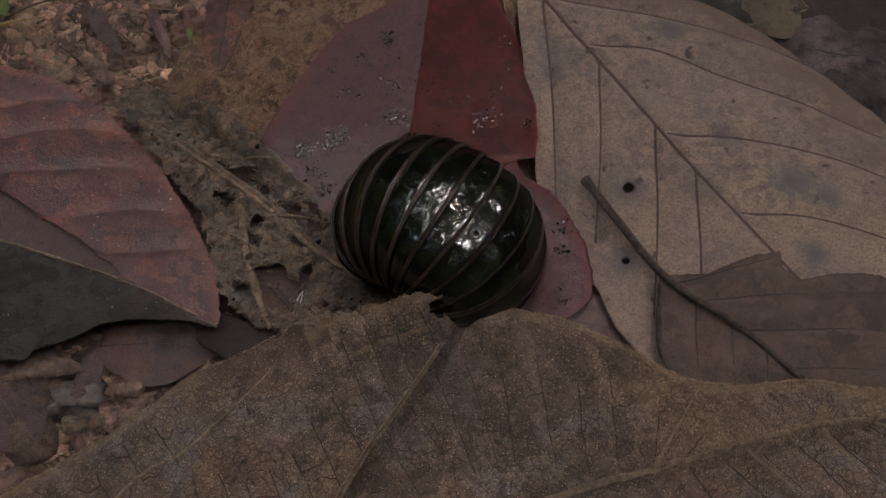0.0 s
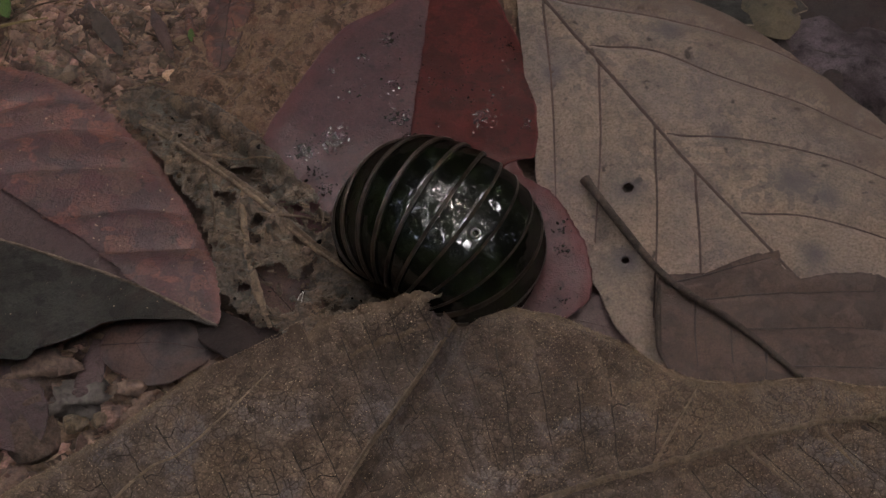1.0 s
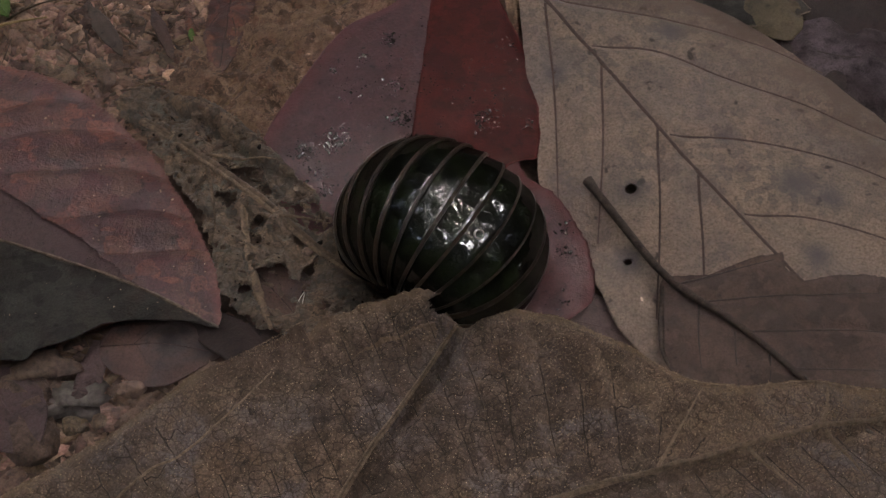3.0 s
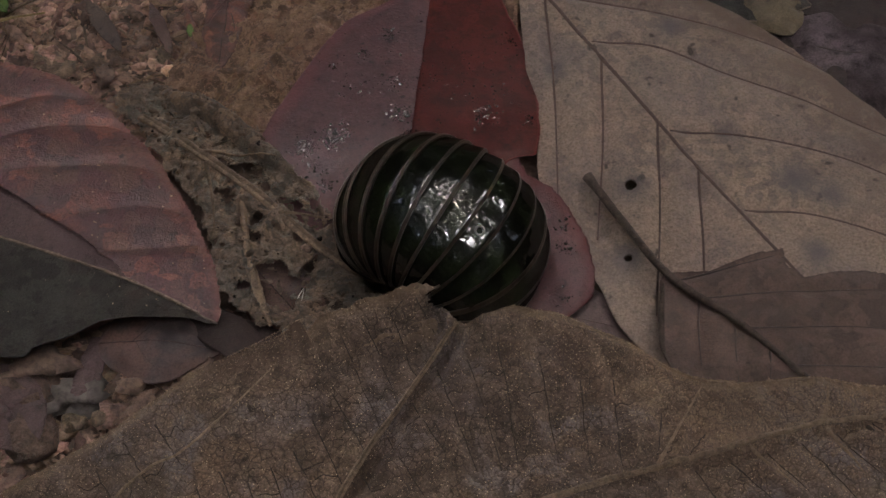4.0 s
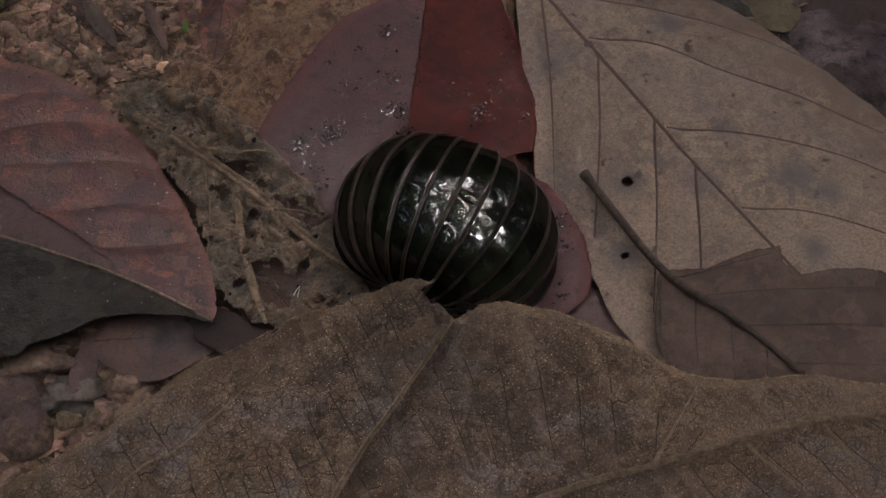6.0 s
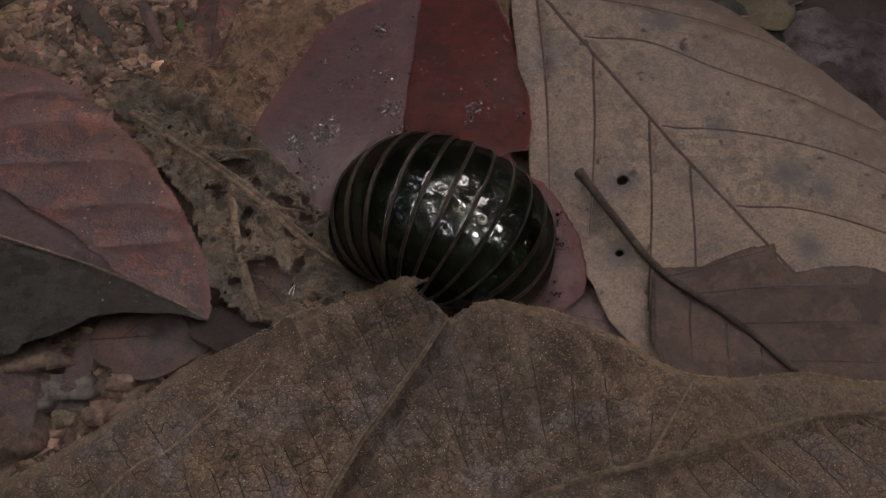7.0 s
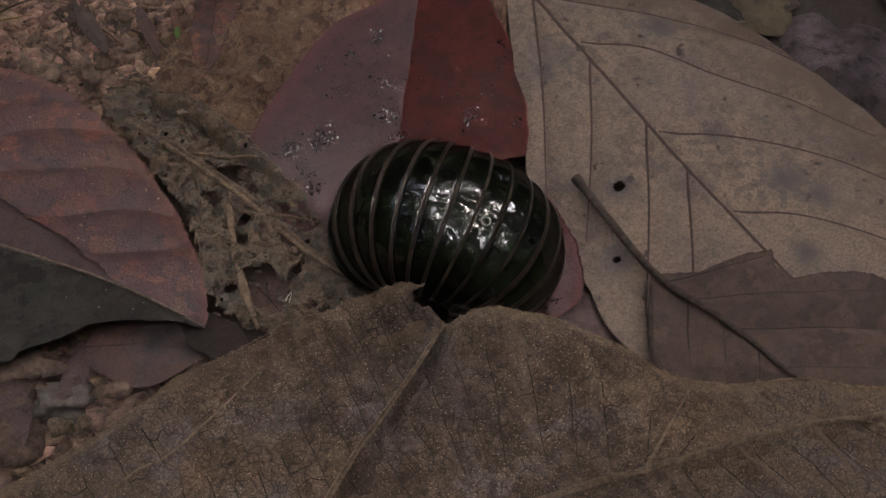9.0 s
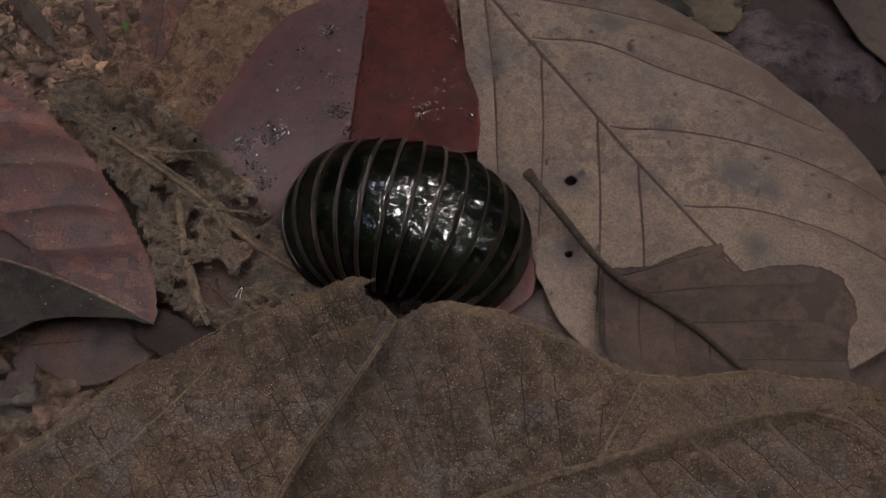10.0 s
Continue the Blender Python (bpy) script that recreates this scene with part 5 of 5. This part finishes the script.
def fibre(name, label, pts, r, mat, category="plant fibre"):
    c = curve_through(pts, 16)
    o = c[0].copy()
    ob = new(name, mesh(name, *tube((c - o) * MM, r * np.linspace(1, 0.4, 16) * MM, 5), mat))
    ob.location = o * MM
    tagged(ob, label, category)


stone("reddish crumb of clay on soil", -79.8, 48.0, 1.2, (2.2, 3.2, 1.6), STONE, 16, 0.9)
stone("reddish crumb of clay on soil", -60.5, 52.5, 1.0, (2.6, 2.0, 1.5), STONE, 17, 0.9)
small_leaf("bark_strip", "curled reddish-brown bark strip on soil", (-72.5, 72), -66, 19, 1.6, 2.2, ROSY, 63, 0.6, drop=0.8)
small_leaf("bark_strip", "curled reddish-brown bark strip on soil", (-63.5, 71), -74, 17, 1.3, 2.4, CHESTNUT, 64, 0.6, drop=0.8)
small_leaf("leaf_scrap", "small grey leaf scrap on soil", (-88, 73), -58, 21, 2.2, 2.4, DULLTAN, 67, 0.7, drop=0.7)
small_leaf("green_shoot", "tiny green shoot beside the leaf tip", (-61.5, 64), -80, 4.5, 0.7, 2.6, GREEN, 68, 0.3)
soil_crumbs()
wet_beads()
hairs_on(felted, 20000, 0.5, 61, FELT, "felt", "woolly tan felt", -6, 88)
hairs_on(rotting, 2200, 0.5, 62, SHRED, "leaf_fibre", "shredded brown leaf fibre", -2, 80)
fibre("straw", "thin dry yellow straw on soil", [(-112, 58.5, 6), (-103, 61.5, 6.4), (-95.5, 64.3, 5.5)], 0.55, STRAW)
fibre("white_fibre", "tiny white fibre on the rotting leaf", [(-29.8, -18.6, 4.3), (-29.6, -16.3, 5.0), (-28.6, -14.2, 5.2)], 0.14, HAIR)
fibre("white_fibre", "tiny white fibre on the rotting leaf", [(-28.9, -18.4, 4.3), (-28.8, -16.6, 5.0), (-28.4, -14.4, 5.4)], 0.12, HAIR)


# ------------------------------------------------------------------ the millipede
HINGE, RISE, HALF, DROP = 3.94, 6.85, 17.31, 14.15
PLATES = 14


def plate_surface(a, t, end=0):
    """A point of a back plate: a is the way round its arch in radians, t runs from its tucked edge (0) to its free margin (1)."""
    y = HALF * np.sin(a)
    z = RISE - DROP * (1 - np.cos(a))
    wide = np.maximum(HINGE + z * np.where(z > 0, 0.30, 0.22), 0.5)
    over = 1.7 * np.clip(wide / 5.0, 0.25, 1)
    x = -0.5 * wide - over + t * (wide + over)
    ny, nz = np.sin(a) / HALF, np.cos(a) / DROP
    k = np.hypot(ny, nz)
    off = -0.75 + 1.0 * t - 0.5 * np.clip((t - 0.93) / 0.07, 0, 1) ** 2 * 0.5 - 0.02 * x * x
    if end:
        # the end shields close downwards in a dome
        s = np.clip(t if end > 0 else 1 - t, 0, 1)
        x = end * (-0.5 * wide + (wide + 4.5) * s)
        off = -0.2 - 6.0 * s**2.2
    return np.stack([x, y + off * ny / k, z + off * nz / k], -1)


def plate_mesh(name, mat, t0, t1, nt, raise_by=0.0, end=0, span=1.75, na=48, band=0.0):
    """A back plate, or with band the strip of that width (mm) along its free margin."""
    a = np.linspace(-span, span, na)
    t = np.linspace(t0, t1, nt)
    A, T = np.meshgrid(a, t, indexing="ij")
    if band:
        z = RISE - DROP * (1 - np.cos(A))
        wide = np.maximum(HINGE + z * np.where(z > 0, 0.30, 0.22), 0.5)
        width = band * (1 + 0.25 * np.clip(np.abs(A) / 1.2, 0, 1))
        T = t1 - (1 - T) * np.minimum(width / (wide + 1.7 * np.clip(wide / 5.0, 0.25, 1)), 0.5)
    top = plate_surface(A, T, end)
    y, z = np.sin(A) / HALF, np.cos(A) / DROP
    k = np.hypot(y, z)
    nrm = np.stack([0 * A, y / k, z / k], -1)
    pits = 0.05 * fbm(top[..., 1] * 1.0, top[..., 0] + top[..., 2], 1.1, 60, 3)
    top = top + (raise_by + (pits if raise_by == 0 else 0 * pits))[..., None] * nrm
    low = top - 0.45 * nrm
    n = na * nt
    idx = np.arange(n).reshape(na, nt)
    q = np.stack([idx[:-1, :-1], idx[1:, :-1], idx[1:, 1:], idx[:-1, 1:]], -1).reshape(-1, 4)
    ring = np.concatenate([idx[0, :], idx[1:, -1], idx[-1, -2::-1], idx[-2:0:-1, 0]])
    sides = [(ring[i], ring[(i + 1) % len(ring)], ring[(i + 1) % len(ring)] + n, ring[i] + n) for i in range(len(ring))]
    faces = [tuple(f[::-1]) for f in q] + [tuple(f + n) for f in q] + sides
    return mesh(name, np.concatenate([top.reshape(-1, 3), low.reshape(-1, 3)]) * MM, faces, mat)


def build_millipede():
    ob = thing("pill_millipede", "glossy black-green giant pill millipede, half rolled up, tan-edged plates", "millipede")
    mid, rim = plate_mesh("plate", SHELL, 0.0, 1.0, 14), plate_mesh("margin", RIM, 0.0, 1.012, 5, 0.05, band=0.56)
    broad = plate_mesh("margin", RIM, 0.0, 1.012, 5, 0.05, band=1.15)
    plates = []
    for i in range(PLATES):
        end = -1 if i == 0 else 1 if i == PLATES - 1 else 0
        if end:
            pl = part("end_shield", plate_mesh("end_shield", SHELL, 0.0, 1.0, 18, 0, end), ob, "smooth rounded end shield")
        else:
            pl = part("plate", mid, ob)
            part("margin", broad if i > PLATES - 5 else rim, pl, "horn-brown plate margin")
        # soft dark underside and a pair of short legs below each plate
        v, f = lump(3.4 * MM, (11.5 if not end else 7.0) * MM, 5.0 * MM, 0.12, 3, 2)
        part("underside", mesh("underside", v + np.array((0, 0, -3.2 * MM)), f, FLESH), pl)
        for s in (-1, 1):
            c = curve_through([(0, s * 5.5, -4.0), (0.4, s * 10.0, -6.0), (0.9, s * 12.5, -8.2), (1.2, s * 12.0, -9.8)], 12)
            part("leg", mesh("leg", *tube(c * MM, np.linspace(0.75, 0.22, 12) * MM, 6), LEG), pl)
        plates.append(pl)
    # ring-shaped scars on two plates; the first has its highlight painted on
    u = np.linspace(0, 2 * np.pi, 24)
    for k, at, t, r, mat, label in SCARS:
        c = plate_surface(np.array(at), np.array(t))
        ey, ex = plate_surface(np.array(at + 0.05), np.array(t)) - c, np.array((1.0, 0, 0.05))
        ey = ey / np.linalg.norm(ey)
        up = np.cross(ex, ey)
        up *= np.sign(up[2])
        pts = c + 0.1 * up + r * (np.cos(u)[:, None] * ey + np.sin(u)[:, None] * ex)
        part("scar", mesh("scar", *tube(pts * MM, 0.23 * MM, 6), mat), plates[k], label)
    return ob, plates


SCARS = ((8, -0.31, 0.62, 0.85, SCAR_HIGHLIGHT, "small raised ring scar"), (10, -0.18, 0.65, 0.6, SHELL, "small dark ring scar"))
millipede, back_plates = build_millipede()


# ------------------------------------------------------------------ movement
def bends():
    """How the bend is shared out along the body: the two ends curl more than the middle."""
    i = np.arange(PLATES - 1)
    w = 1 + 1.24 * np.exp(-(((i - 12.5) / 3.0) ** 2)) + 1.71 * np.exp(-(((i + 0.5) / 3.0) ** 2))
    return w / w.mean()


def curled(bend, back, top):
    """Angle, x and z of each plate's hinge for a mean bend, a height of the back and the plate number on top."""
    n = np.arange(PLATES)
    ang = np.concatenate([[0], np.cumsum(bend * bends())])
    ang -= np.interp(top, n, ang)
    mid = np.radians((ang[1:] + ang[:-1]) / 2)
    x = np.concatenate([[0], np.cumsum(HINGE * np.cos(mid))])
    z = np.concatenate([[0], np.cumsum(-HINGE * np.sin(mid))])
    return ang, x - np.interp(top, n, x), z - np.interp(top, n, z) + back - RISE


def motions():
    # middle x and y (mm), heading (degrees), bend from plate to plate (degrees), height of the back (mm), plate number on top
    rolled, easing, opening, opened = np.array([
        (-2.2, -6.57, -29.49, 19.35, 33.68, 5.52),
        (-1.88, -4.82, -25.04, 17.93, 30.81, 5.48),
        (1.02, -2.46, -17.0, 14.95, 27.11, 5.71),
        (2.72, -1.06, -12.04, 12.81, 24.6, 5.78)])

    def between(a, b, u):
        return a + (b - a) * u

    states = [(0.0, rolled), (1.0, between(rolled, easing, 0.02)), (2.5, between(rolled, easing, 0.08)), (4.0, between(rolled, easing, 0.28)), (4.5, between(rolled, easing, 0.55)),
              (5.0, easing), (5.5, between(easing, opening, 0.24)), (7.0, between(easing, opening, 0.5)), (8.0, between(easing, opening, 0.58)),
              (8.5, between(easing, opening, 0.7)), (9.0, opening), (9.5, between(opening, opened, 0.55)), (10.0, opened)]
    walk(millipede, [(t, pose(s[0] * MM, s[1] * MM, 0, 0, 0, s[2])) for t, s in states])
    shapes = [(t, curled(*s[3:])) for t, s in states]
    for i, pl in enumerate(back_plates):
        walk(pl, [(t, pose(x[i] * MM, 0, z[i] * MM, 0, ang[i], 0)) for t, (ang, x, z) in shapes])
    # the torn leaf flap is slowly pushed up
    steps = ((0, 0), (1.0, 0.06), (2.5, 0.28), (4.0, 0.62), (5.0, 0.76), (7.0, 0.86), (8.0, 0.9), (9.0, 0.96), (10.0, 1.0))
    foot, lean = Matrix.Translation((*flap_foot, 0.002)), Vector((0.14, -0.5, 0.85)).normalized()
    rows = [(t, foot @ Matrix.Rotation(radians(5.2 * k), 4, lean) @ foot.inverted()) for t, k in steps]
    walk(flap, rows)


motions()
